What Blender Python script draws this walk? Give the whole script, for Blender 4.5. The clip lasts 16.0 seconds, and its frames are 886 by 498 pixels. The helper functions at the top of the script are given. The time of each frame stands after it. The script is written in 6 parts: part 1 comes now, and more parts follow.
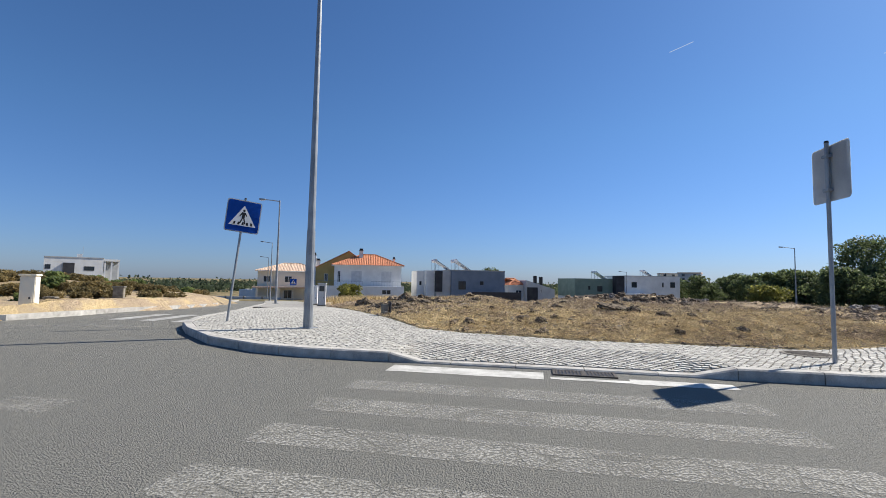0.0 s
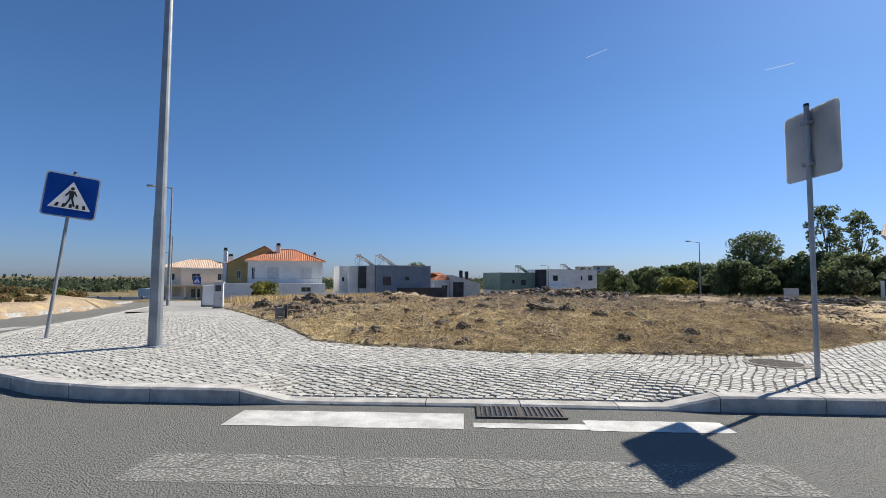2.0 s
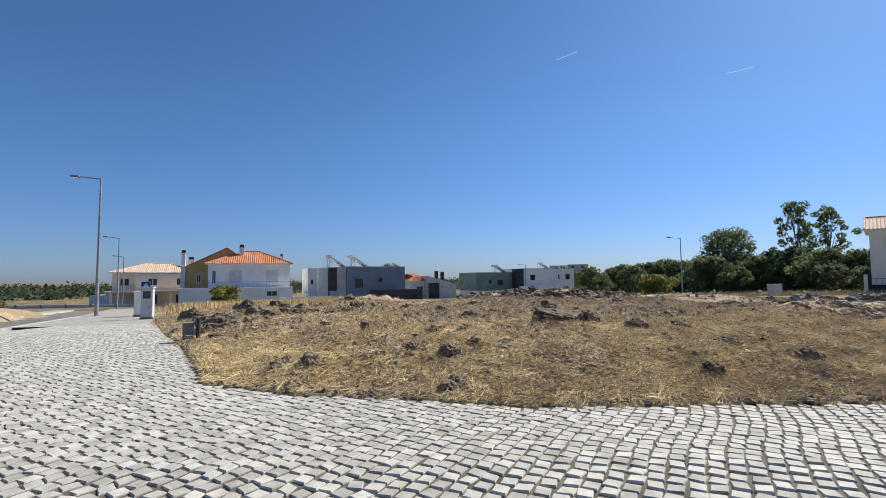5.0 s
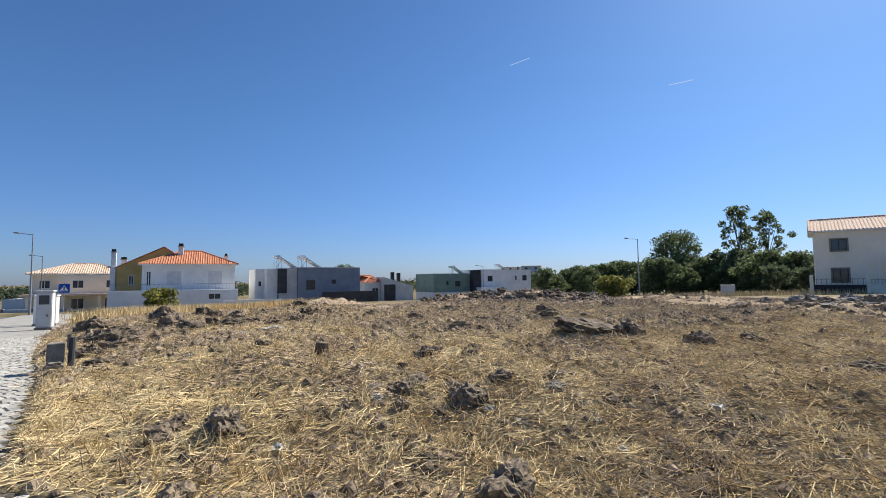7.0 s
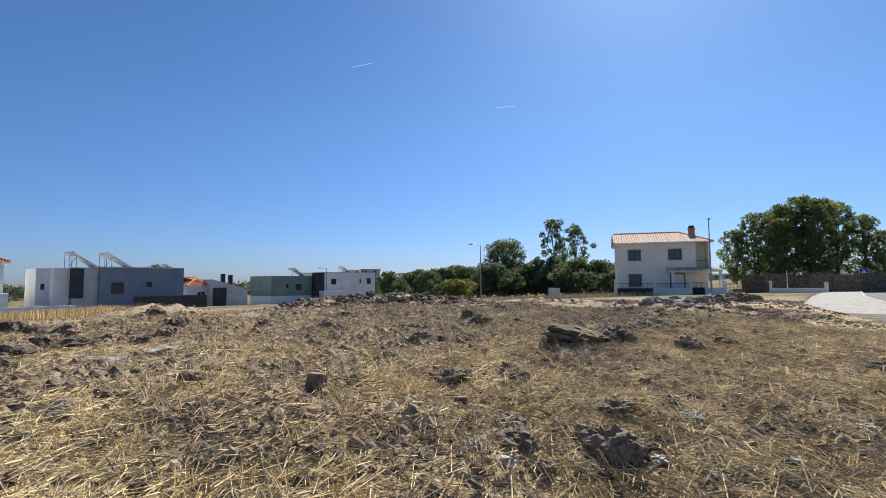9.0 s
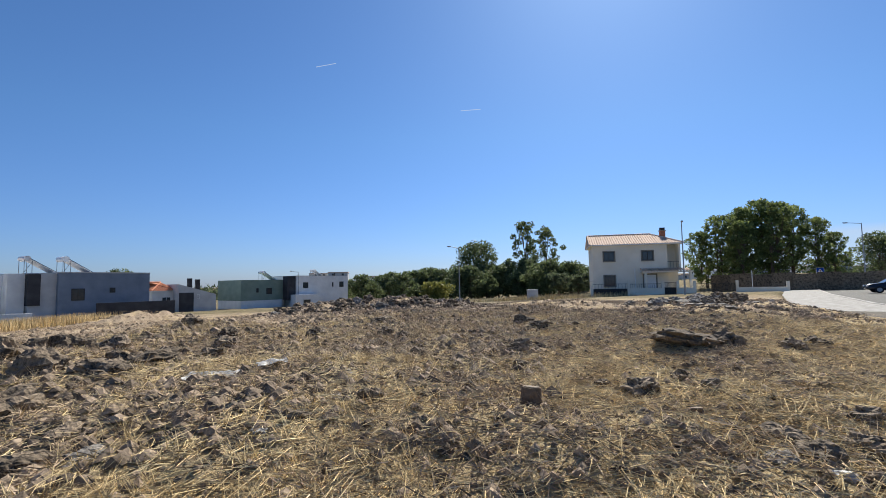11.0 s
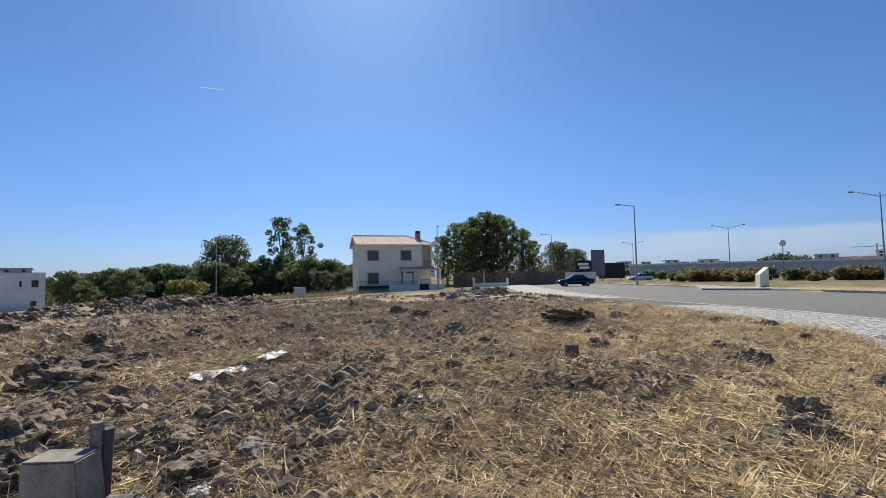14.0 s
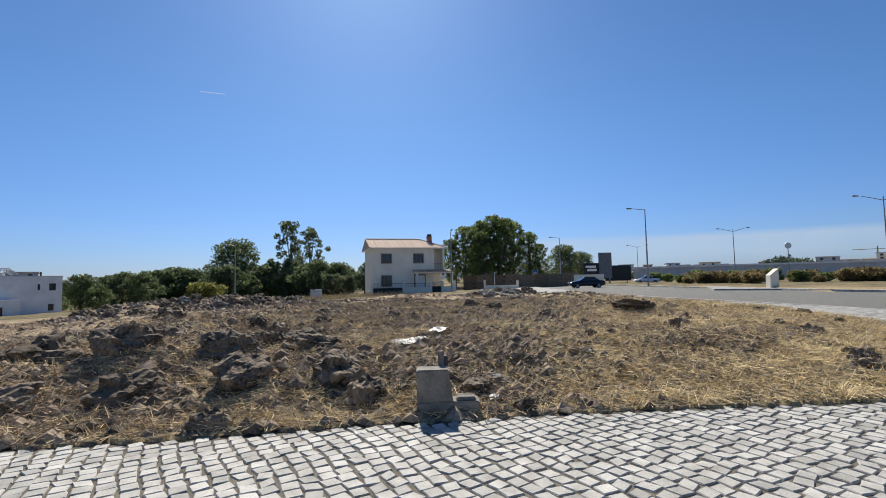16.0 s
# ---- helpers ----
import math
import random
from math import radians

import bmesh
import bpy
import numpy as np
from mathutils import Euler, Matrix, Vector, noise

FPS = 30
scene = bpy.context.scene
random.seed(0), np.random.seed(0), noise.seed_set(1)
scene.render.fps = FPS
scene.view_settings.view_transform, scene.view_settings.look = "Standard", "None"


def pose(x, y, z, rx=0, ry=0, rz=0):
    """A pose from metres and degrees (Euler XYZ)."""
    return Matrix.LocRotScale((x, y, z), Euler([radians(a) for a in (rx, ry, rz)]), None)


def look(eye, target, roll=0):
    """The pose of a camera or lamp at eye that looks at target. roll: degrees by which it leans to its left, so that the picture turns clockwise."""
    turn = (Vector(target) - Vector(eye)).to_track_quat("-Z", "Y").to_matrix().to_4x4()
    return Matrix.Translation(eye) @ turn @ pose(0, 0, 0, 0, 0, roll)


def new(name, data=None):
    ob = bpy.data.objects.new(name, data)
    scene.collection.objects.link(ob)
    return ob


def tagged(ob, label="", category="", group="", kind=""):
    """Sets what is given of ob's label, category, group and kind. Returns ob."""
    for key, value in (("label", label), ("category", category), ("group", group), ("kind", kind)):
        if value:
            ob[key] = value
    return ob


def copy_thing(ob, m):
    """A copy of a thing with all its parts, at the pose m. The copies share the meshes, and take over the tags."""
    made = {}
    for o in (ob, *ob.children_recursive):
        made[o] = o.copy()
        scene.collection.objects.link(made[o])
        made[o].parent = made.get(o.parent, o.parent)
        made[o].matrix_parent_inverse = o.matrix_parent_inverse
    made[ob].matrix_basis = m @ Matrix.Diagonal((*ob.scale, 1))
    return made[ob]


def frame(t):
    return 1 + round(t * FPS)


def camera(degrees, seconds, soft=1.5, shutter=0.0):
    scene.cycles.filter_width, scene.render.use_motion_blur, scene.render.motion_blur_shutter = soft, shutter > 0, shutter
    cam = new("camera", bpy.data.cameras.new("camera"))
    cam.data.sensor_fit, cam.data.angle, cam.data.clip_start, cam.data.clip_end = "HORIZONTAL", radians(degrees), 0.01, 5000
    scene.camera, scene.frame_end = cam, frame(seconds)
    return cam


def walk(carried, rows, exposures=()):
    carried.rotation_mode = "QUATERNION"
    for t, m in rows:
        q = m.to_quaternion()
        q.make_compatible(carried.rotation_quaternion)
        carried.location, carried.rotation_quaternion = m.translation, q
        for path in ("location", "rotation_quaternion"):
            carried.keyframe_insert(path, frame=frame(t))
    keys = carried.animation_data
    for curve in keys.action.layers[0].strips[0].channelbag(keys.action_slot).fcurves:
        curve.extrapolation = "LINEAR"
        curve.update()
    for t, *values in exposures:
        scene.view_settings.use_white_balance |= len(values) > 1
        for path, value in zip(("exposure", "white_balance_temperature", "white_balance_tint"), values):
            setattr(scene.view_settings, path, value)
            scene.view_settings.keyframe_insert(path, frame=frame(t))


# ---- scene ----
cam = camera(87.1, 16.0, soft=0.9)
PATH = [
    (0, (0.257, 0.796, 1.205), (0.197, 2.791, 1.344), 1.0),
    (0.5, (0.39, 1.277, 1.146), (0.353, 3.272, 1.278), 0.7),
    (1, (0.525, 1.871, 1.185), (0.541, 3.867, 1.31), 0.5),
    (1.5, (0.635, 2.485, 1.237), (0.784, 4.476, 1.362), 0.4),
    (2, (0.742, 3.092, 1.283), (0.993, 5.072, 1.404), 0.3),
    (2.5, (0.797, 3.732, 1.275), (1.07, 5.71, 1.396), 0.3),
    (3, (0.903, 4.339, 1.278), (1.197, 6.314, 1.4), 0.1),
    (3.5, (1.002, 4.942, 1.244), (1.308, 6.914, 1.37), -0.1),
    (4, (1.122, 5.5, 1.264), (1.452, 7.469, 1.388), -0.2),
    (4.2, (1.177, 5.731, 1.282), (1.516, 7.698, 1.403), -0.3),
    (6.3, (1.225, 8.299, 1.143), (1.633, 10.252, 1.278), -0.6),
    (6.5, (1.203, 8.594, 1.142), (1.634, 10.543, 1.272), -0.5),
    (7, (1.19, 9.287, 1.209), (1.739, 11.205, 1.338), -0.7),
    (7.5, (1.014, 9.843, 1.223), (1.778, 11.687, 1.358), -0.7),
    (8, (0.777, 10.386, 1.191), (1.841, 12.074, 1.325), -0.4),
    (8.5, (0.419, 10.896, 1.214), (1.585, 12.516, 1.344), -0.3),
    (9, (-0.046, 11.254, 1.225), (1.123, 12.871, 1.361), -0.4),
    (9.5, (-0.463, 11.613, 1.214), (0.706, 13.229, 1.355), -0.5),
    (9.7, (-0.611, 11.782, 1.243), (0.556, 13.4, 1.386), -0.5),
    (11.8, (-2.01, 13.004, 1.298), (-0.449, 14.247, 1.438), -1.3),
    (12, (-2.162, 13.15, 1.297), (-0.51, 14.27, 1.427), -1.2),
    (12.5, (-2.597, 13.562, 1.322), (-0.798, 14.429, 1.432), -0.8),
    (13, (-3.007, 13.856, 1.317), (-1.177, 14.654, 1.431), -1.1),
    (13.5, (-3.432, 14.164, 1.264), (-1.573, 14.892, 1.378), -1.1),
    (14, (-3.919, 14.466, 1.267), (-2.038, 15.134, 1.383), -1.1),
    (14.5, (-4.51, 14.736, 1.24), (-2.628, 15.4, 1.367), -1.1),
    (15, (-5.081, 15.067, 1.207), (-3.198, 15.73, 1.336), -1.1),
    (15.5, (-5.531, 15.312, 1.181), (-3.648, 15.971, 1.311), -1.2),
    (16, (-6.053, 15.72, 1.132), (-4.172, 16.388, 1.263), -1.2),
]
walk(cam, [(t, look(eye, target, roll)) for t, eye, target, roll in PATH], [(0.0, 0.6), (1.5, 0.58), (3.5, 0.48), (7.0, 0.66), (9.5, 0.62), (12.5, 0.57), (16.0, 0.45)])

# ---- world and sun ----
SUN_EL, SUN_AZ = 41.7, 61.3
world = bpy.data.worlds.new("sky")
scene.world = world
world.use_nodes = True
wn = world.node_tree.nodes
sky = wn.new("ShaderNodeTexSky")
sky.sky_type, sky.sun_disc = "NISHITA", False
sky.sun_elevation, sky.sun_rotation = radians(SUN_EL), radians(SUN_AZ)
sky.air_density, sky.dust_density, sky.ozone_density = 1.0, 0.35, 5.0
tint = wn.new("ShaderNodeMix")
tint.data_type, tint.blend_type = "RGBA", "MULTIPLY"
tint.inputs[0].default_value = 1.0
wc, ws, wr = wn.new("ShaderNodeTexCoord"), wn.new("ShaderNodeSeparateXYZ"), wn.new("ShaderNodeValToRGB")
wr.color_ramp.elements[0].position, wr.color_ramp.elements[0].color = 0.0, (0.66, 0.82, 1.27, 1)
wr.color_ramp.elements[1].position, wr.color_ramp.elements[1].color = 0.30, (0.74, 1.02, 1.30, 1)
world.node_tree.links.new(wc.outputs["Generated"], ws.inputs[0])
world.node_tree.links.new(ws.outputs[2], wr.inputs[0])
world.node_tree.links.new(wr.outputs[0], tint.inputs[7])
world.node_tree.links.new(sky.outputs[0], tint.inputs[6])
world.node_tree.links.new(tint.outputs[2], wn["Background"].inputs[0])
wn["Background"].inputs[1].default_value = 0.057
sun_data = bpy.data.lights.new("sun", "SUN")
sun_data.energy, sun_data.angle, sun_data.color = 5.0, radians(0.53), (1.0, 0.94, 0.84)
sun = new("sun", sun_data)
SUN_WAY = Vector((math.sin(radians(SUN_AZ)) * math.cos(radians(SUN_EL)), math.cos(radians(SUN_AZ)) * math.cos(radians(SUN_EL)), math.sin(radians(SUN_EL))))
sun.matrix_world = look(SUN_WAY * 60, (0, 0, 0))


# ---- materials ----
def material(name, low, high, scale=4.0, rough=0.85, bump=0.3, fine=40.0, metal=0.0, island=0.0, spread=0.0, spec=0.3, grain=0.45):
    """A mottled surface: two colours mixed by coarse and fine noise, with relief; island or spread vary it piece by piece."""
    m = bpy.data.materials.new(name)
    m.use_nodes = True
    n, l = m.node_tree.nodes, m.node_tree.links
    p = n["Principled BSDF"]
    geo = n.new("ShaderNodeNewGeometry")
    a, b = n.new("ShaderNodeTexNoise"), n.new("ShaderNodeTexNoise")
    a.inputs["Scale"].default_value, b.inputs["Scale"].default_value = scale, fine
    a.inputs["Detail"].default_value, b.inputs["Detail"].default_value = 5, 3
    l.new(geo.outputs["Position"], a.inputs["Vector"])
    l.new(geo.outputs["Position"], b.inputs["Vector"])
    add = n.new("ShaderNodeMath")
    add.operation = "MULTIPLY_ADD"
    add.inputs[1].default_value = grain
    l.new(b.outputs[0], add.inputs[0])
    l.new(a.outputs[0], add.inputs[2])
    ramp = n.new("ShaderNodeValToRGB")
    ramp.color_ramp.elements[0].position, ramp.color_ramp.elements[1].position = 0.5 + 0.5 * grain - 0.21, 0.5 + 0.5 * grain + 0.21
    ramp.color_ramp.elements[0].color, ramp.color_ramp.elements[1].color = (*low, 1), (*high, 1)
    l.new(add.outputs[0], ramp.inputs[0])
    out = ramp.outputs[0]
    if island or spread:
        hsv = n.new("ShaderNodeHueSaturation")
        vary = n.new("ShaderNodeMapRange")
        k = island or spread
        vary.inputs[3].default_value, vary.inputs[4].default_value = 1 - k, 1 + k
        if island:
            l.new(geo.outputs["Random Per Island"], vary.inputs[0])
        else:
            info = n.new("ShaderNodeObjectInfo")
            l.new(info.outputs["Random"], vary.inputs[0])
        l.new(vary.outputs[0], hsv.inputs["Value"])
        l.new(out, hsv.inputs["Color"])
        out = hsv.outputs[0]
    l.new(out, p.inputs["Base Color"])
    if bump:
        bp = n.new("ShaderNodeBump")
        bp.inputs["Strength"].default_value, bp.inputs["Distance"].default_value = bump, 0.02
        l.new(add.outputs[0], bp.inputs["Height"])
        l.new(bp.outputs[0], p.inputs["Normal"])
    p.inputs["Roughness"].default_value, p.inputs["Metallic"].default_value = rough, metal
    p.inputs["Specular IOR Level"].default_value = spec
    return m


def leaf_material(name, low, high):
    m = material(name, low, high, 0.6, 0.6, 0, 3.0, island=0.35)
    n, l = m.node_tree.nodes, m.node_tree.links
    p = n["Principled BSDF"]
    thin, both = n.new("ShaderNodeBsdfTranslucent"), n.new("ShaderNodeMixShader")
    both.inputs[0].default_value = 0.5
    l.new(p.inputs["Base Color"].links[0].from_socket, thin.inputs[0])
    l.new(p.outputs[0], both.inputs[1])
    l.new(thin.outputs[0], both.inputs[2])
    l.new(both.outputs[0], n["Material Output"].inputs[0])
    return m


M_ASPHALT = material("asphalt", (0.18, 0.176, 0.155), (0.58, 0.57, 0.50), 0.35, 0.9, 1.0, 75, grain=1.6)
M_PAINT = material("worn_road_paint", (0.20, 0.195, 0.18), (0.50, 0.49, 0.46), 5, 0.85, 0.5, 60)
M_PAINT_FRESH = material("road_paint", (0.36, 0.35, 0.32), (0.62, 0.61, 0.57), 4, 0.8, 0.4, 50)
M_STONE = material("white_limestone_cobble", (0.30, 0.285, 0.25), (0.51, 0.49, 0.44), 6, 0.8, 0.4, 90, island=0.2)
M_STONE_PIECE = material("white_limestone_sett", (0.30, 0.285, 0.25), (0.51, 0.49, 0.44), 6, 0.8, 0.4, 90, spread=0.2)
M_JOINT = material("sandy_joint", (0.07, 0.06, 0.045), (0.17, 0.148, 0.112), 5, 0.95, 0.6, 120)
M_KERB = material("kerb_limestone", (0.28, 0.265, 0.24), (0.50, 0.48, 0.44), 5, 0.85, 0.4, 70, spread=0.15)
M_CONCRETE = material("concrete", (0.14, 0.128, 0.106), (0.30, 0.272, 0.222), 7, 0.9, 0.5, 60)
M_ROCK = material("dark_field_rock", (0.042, 0.033, 0.023), (0.23, 0.178, 0.122), 5, 0.95, 1.0, 34, spread=0.35, grain=0.8)
M_PALE_ROCK = material("pale_grey_rock", (0.10, 0.09, 0.077), (0.29, 0.265, 0.228), 4, 0.95, 1.0, 32, spread=0.25, grain=0.8)
M_CLOD = material("dry_clod", (0.06, 0.045, 0.032), (0.36, 0.275, 0.19), 6, 0.95, 0.8, 40, island=0.5)
M_STRAW = material("straw", (0.44, 0.315, 0.14), (0.78, 0.63, 0.35), 2, 0.8, 0, 20, island=0.5)
M_TWIG = material("dry_twig", (0.12, 0.09, 0.06), (0.3, 0.24, 0.17), 8, 0.9, 0.3, 50, island=0.4)
M_STEEL = material("galvanised_steel", (0.22, 0.235, 0.25), (0.34, 0.36, 0.38), 3, 0.5, 0.1, 60, metal=0.5)
M_SIGN_BACK = material("grey_sign_back", (0.6, 0.61, 0.61), (0.72, 0.73, 0.72), 3, 0.5, 0.05, 40, metal=0.2)
M_BLUE = material("blue_sign_sheet", (0.0, 0.07, 0.45), (0.005, 0.10, 0.56), 3, 0.35, 0, 40)
M_SIGN_WHITE = material("white_sign_sheet", (0.68, 0.69, 0.68), (0.8, 0.8, 0.8), 5, 0.4, 0, 40)
M_BLACK = material("black_plastic", (0.012, 0.012, 0.014), (0.03, 0.03, 0.032), 5, 0.5, 0.05, 40)
M_IRON = material("cast_iron", (0.05, 0.045, 0.04), (0.14, 0.12, 0.1), 12, 0.7, 0.4, 90, metal=0.5)
M_WHITE_WALL = material("white_render", (0.68, 0.68, 0.67), (0.82, 0.82, 0.80), 0.7, 0.9, 0.15, 30)
M_CREAM_WALL = material("cream_render", (0.78, 0.71, 0.57), (0.85, 0.79, 0.66), 0.7, 0.9, 0.15, 30)
M_YELLOW_WALL = material("ochre_yellow_render", (0.52, 0.36, 0.13), (0.62, 0.45, 0.18), 0.7, 0.9, 0.15, 30)
M_GREY_WALL = material("slate_grey_render", (0.155, 0.195, 0.25), (0.22, 0.265, 0.33), 0.7, 0.9, 0.15, 30)
M_LIGHT_GREY = material("light_grey_render", (0.42, 0.43, 0.44), (0.55, 0.56, 0.56), 0.7, 0.9, 0.15, 30)
M_GREEN_WALL = material("grey_green_render", (0.17, 0.235, 0.195), (0.24, 0.31, 0.255), 0.7, 0.9, 0.15, 30)
M_DARK_WALL = material("charcoal_render", (0.03, 0.03, 0.035), (0.07, 0.07, 0.075), 0.7, 0.8, 0.15, 30)
M_ROOF_RED = material("orange_clay_tile", (0.42, 0.16, 0.08), (0.60, 0.26, 0.14), 3, 0.85, 0.4, 20, island=0.2)
M_ROOF_PALE = material("pale_clay_tile", (0.50, 0.35, 0.25), (0.68, 0.52, 0.40), 3, 0.85, 0.4, 20, island=0.2)
M_GLASS = material("dark_window_glass", (0.02, 0.03, 0.04), (0.04, 0.05, 0.06), 2, 0.12, 0, 10, spec=0.6)
M_SHUTTER = material("grey_roller_shutter", (0.52, 0.53, 0.54), (0.64, 0.65, 0.66), 2, 0.6, 0.2, 40)
M_WHITE_PAINT = material("white_paint", (0.72, 0.72, 0.71), (0.82, 0.82, 0.81), 3, 0.5, 0.05, 40)
M_CAR = material("dark_blue_car_paint", (0.012, 0.018, 0.028), (0.022, 0.03, 0.042), 2, 0.2, 0, 40, metal=0.3, spec=0.6)
M_TYRE = material("rubber", (0.012, 0.012, 0.012), (0.03, 0.03, 0.03), 10, 0.9, 0.2, 60)
M_BARK = material("bark", (0.07, 0.05, 0.035), (0.2, 0.15, 0.11), 4, 0.95, 0.9, 25)
M_LEAF_OAK = leaf_material("oak_leaves", (0.055, 0.08, 0.034), (0.19, 0.23, 0.10))
M_LEAF_FAR = leaf_material("distant_leaves", (0.035, 0.05, 0.03), (0.10, 0.13, 0.07))
M_LEAF_EUC = leaf_material("eucalyptus_leaves", (0.09, 0.125, 0.04), (0.25, 0.30, 0.10))
M_LEAF_OLIVE = leaf_material("olive_leaves", (0.06, 0.08, 0.04), (0.15, 0.18, 0.10))
M_LEAF_DRY = leaf_material("dry_scrub_leaves", (0.10, 0.085, 0.04), (0.32, 0.24, 0.10))
M_BRUSH = material("dead_brush", (0.20, 0.145, 0.093), (0.58, 0.44, 0.28), 4, 0.95, 0, 30, island=0.6)
M_BRICK = material("red_brick", (0.30, 0.12, 0.075), (0.42, 0.19, 0.12), 6, 0.9, 0.3, 40)
M_LEAF_YELLOW = leaf_material("yellow_green_leaves", (0.12, 0.13, 0.03), (0.28, 0.27, 0.07))
M_PLASTIC_BAG = material("white_plastic_film", (0.28, 0.272, 0.25), (0.48, 0.47, 0.44), 6, 0.5, 0.5, 40)
M_BOARD = material("grey_board", (0.13, 0.14, 0.16), (0.2, 0.21, 0.23), 2, 0.6, 0.1, 30)


# ---- the lie of the land ----
def clamp(v, a=0.0, b=1.0):
    return max(a, min(b, v))


def smooth(a, b, v):
    v = clamp((v - a) / (b - a))
    return v * v * (3 - 2 * v)


def base(x, y):
    """Height of the finished ground (pavement level), which falls away to the north and a little to the east."""
    s = y - 18
    s = 0 if s < -4 else ((s + 4) ** 2 / 16 if s < 4 else s)
    s = min(s, 118)
    return -(0.028 + 0.012 * clamp(-x / 8)) * s - 0.01 * clamp(y - 40, 0, 70) * clamp((x + 10) / 20) - 0.003 * clamp(x - 10, 0, 120)


# kerb line of the corner pavement, from the side street round the corner and along the main road
KERB = [(-27.5, 68), (-15.2, 38), (-8.6, 19.6), (-7.95, 16.6), (-7.6, 14.7), (-7.0, 13.1), (-6.2, 11.9), (-4.8, 10.3), (-3.4, 9.35), (-2.4, 8.98), (-0.6, 8.66), (2.0, 8.24), (4.1, 7.86),
        (6.0, 7.52), (9.0, 7.6), (13.0, 8.9), (20.6, 13.0), (30, 16.6), (48, 21.5), (90, 31)]
# edge between pavement and the bare plot
PLOT = [(90, 35), (48, 25.0), (30, 20.2), (20, 16), (15, 13.3), (10, 11.3), (8.3, 10.55), (7, 10.2), (5, 10.6), (2.8, 11.0), (1.7, 11.55), (0.5, 12.0), (-0.65, 12.8), (-1.05, 13.9),
        (-1.9, 16.0), (-2.6, 17.5), (-3.3, 18.9), (-8.2, 30.5), (-22.8, 68)]
PAVEMENT = KERB + PLOT
OPPOSITE = [(-70, 6), (-30, 11.2), (-14.6, 13.2), (-13.0, 14.2), (-12.7, 16.4), (-13.3, 22), (-16.4, 32), (-31.5, 68)]
ROAD = [(-70, -14), *OPPOSITE, *KERB, (92, 24), (51, 9.0), (33, 1.8), (20, -6), (14, -14)]


def edges(poly, closed=True):
    return [(poly[i], poly[(i + 1) % len(poly)]) for i in range(len(poly) if closed else len(poly) - 1)]


def signed(poly):
    """A function that gives, for arrays of x and y, the distance to the polygon's edge: above zero inside."""
    es = edges(poly)

    def f(X, Y):
        d, inside = np.full(X.shape, 1e9), np.zeros(X.shape, bool)
        for (ax, ay), (bx, by) in es:
            ex, ey = bx - ax, by - ay
            t = np.clip(((X - ax) * ex + (Y - ay) * ey) / (ex * ex + ey * ey), 0, 1)
            d = np.minimum(d, np.hypot(X - ax - t * ex, Y - ay - t * ey))
            cross = (ay > Y) != (by > Y)
            with np.errstate(divide="ignore", invalid="ignore"):
                hitx = ax + (Y - ay) / (by - ay if by != ay else 1e-9) * ex
            inside ^= cross & (X < hitx)
        return np.where(inside, d, -d)
    return f


in_pavement, in_road = signed(PAVEMENT), signed(ROAD)


def kerb_distance(x, y):
    best = 1e9
    for (ax, ay), (bx, by) in edges(KERB, False)[4:16]:
        ex, ey = bx - ax, by - ay
        t = clamp(((x - ax) * ex + (y - ay) * ey) / (ex * ex + ey * ey))
        best = min(best, math.hypot(x - ax - t * ex, y - ay - t * ey))
    return best


def drop(x):
    """How far the kerb is lowered for the crossing."""
    return 0.13 * smooth(-0.95, -0.25, x) * (1 - smooth(3.75, 4.45, x))


def paving(x, y):
    d = drop(x)
    return base(x, y) - (d * (1 - clamp(kerb_distance(x, y) / 1.5)) if d > 0 and y < 11 else 0)


BUMPS = [  # x, y, radius, height of heaps on the plot
    (5.0, 15.1, 1.3, 0.13), (10.2, 37.2, 3.4, 0.52), (13.6, 35.6, 3.4, 0.62), (16.4, 33.9, 2.8, 0.34), (3.2, 42, 2.6, 0.5), (1.2, 41, 2.4, 0.35), (13.2, 17.2, 1.8, 0.2), (21, 21.2, 3.4, 0.06), (31, 24.6, 2.6, 0.1),
    (-1.5, 21.0, 1.2, 0.2), (9, 15.5, 2.2, 0.12), (1.2, 24, 3, 0.25), (7, 26, 4, 0.25), (16, 26, 5, 0.3)]


def plot_height(x, y, inside):
    """Height of the rough plot over the base: inside is the distance from its edge."""
    lift = 0.25 * smooth(0.2, 2.2, inside) * (1 - smooth(30, 48, y)) * (1 - smooth(16, 34, x))
    rough = smooth(0.0, 1.2, inside) * (1 - smooth(45, 70, math.hypot(x, y - 14)))
    h = lift + 0.02
    h += rough * (0.10 * noise.noise((x * 0.45, y * 0.45, 3)) + 0.075 * noise.noise((x * 1.5, y * 1.5, 7)))
    ridge = noise.noise((x * 3.6, y * 3.6, 1))
    deep = 0.6 + 0.9 * smooth(14, 17, y)
    h += rough * deep * (0.085 * (0.5 - abs(ridge)) + 0.045 * noise.noise((x * 7.5, y * 7.5, 5)))
    for bx, by, r, k in BUMPS:
        d = math.hypot(x - bx, y - by) / r
        if d < 1:
            h += k * (1 - d * d) ** 2 * (1 + 0.5 * noise.noise((x * 1.7, y * 1.7, 9)))
    return h


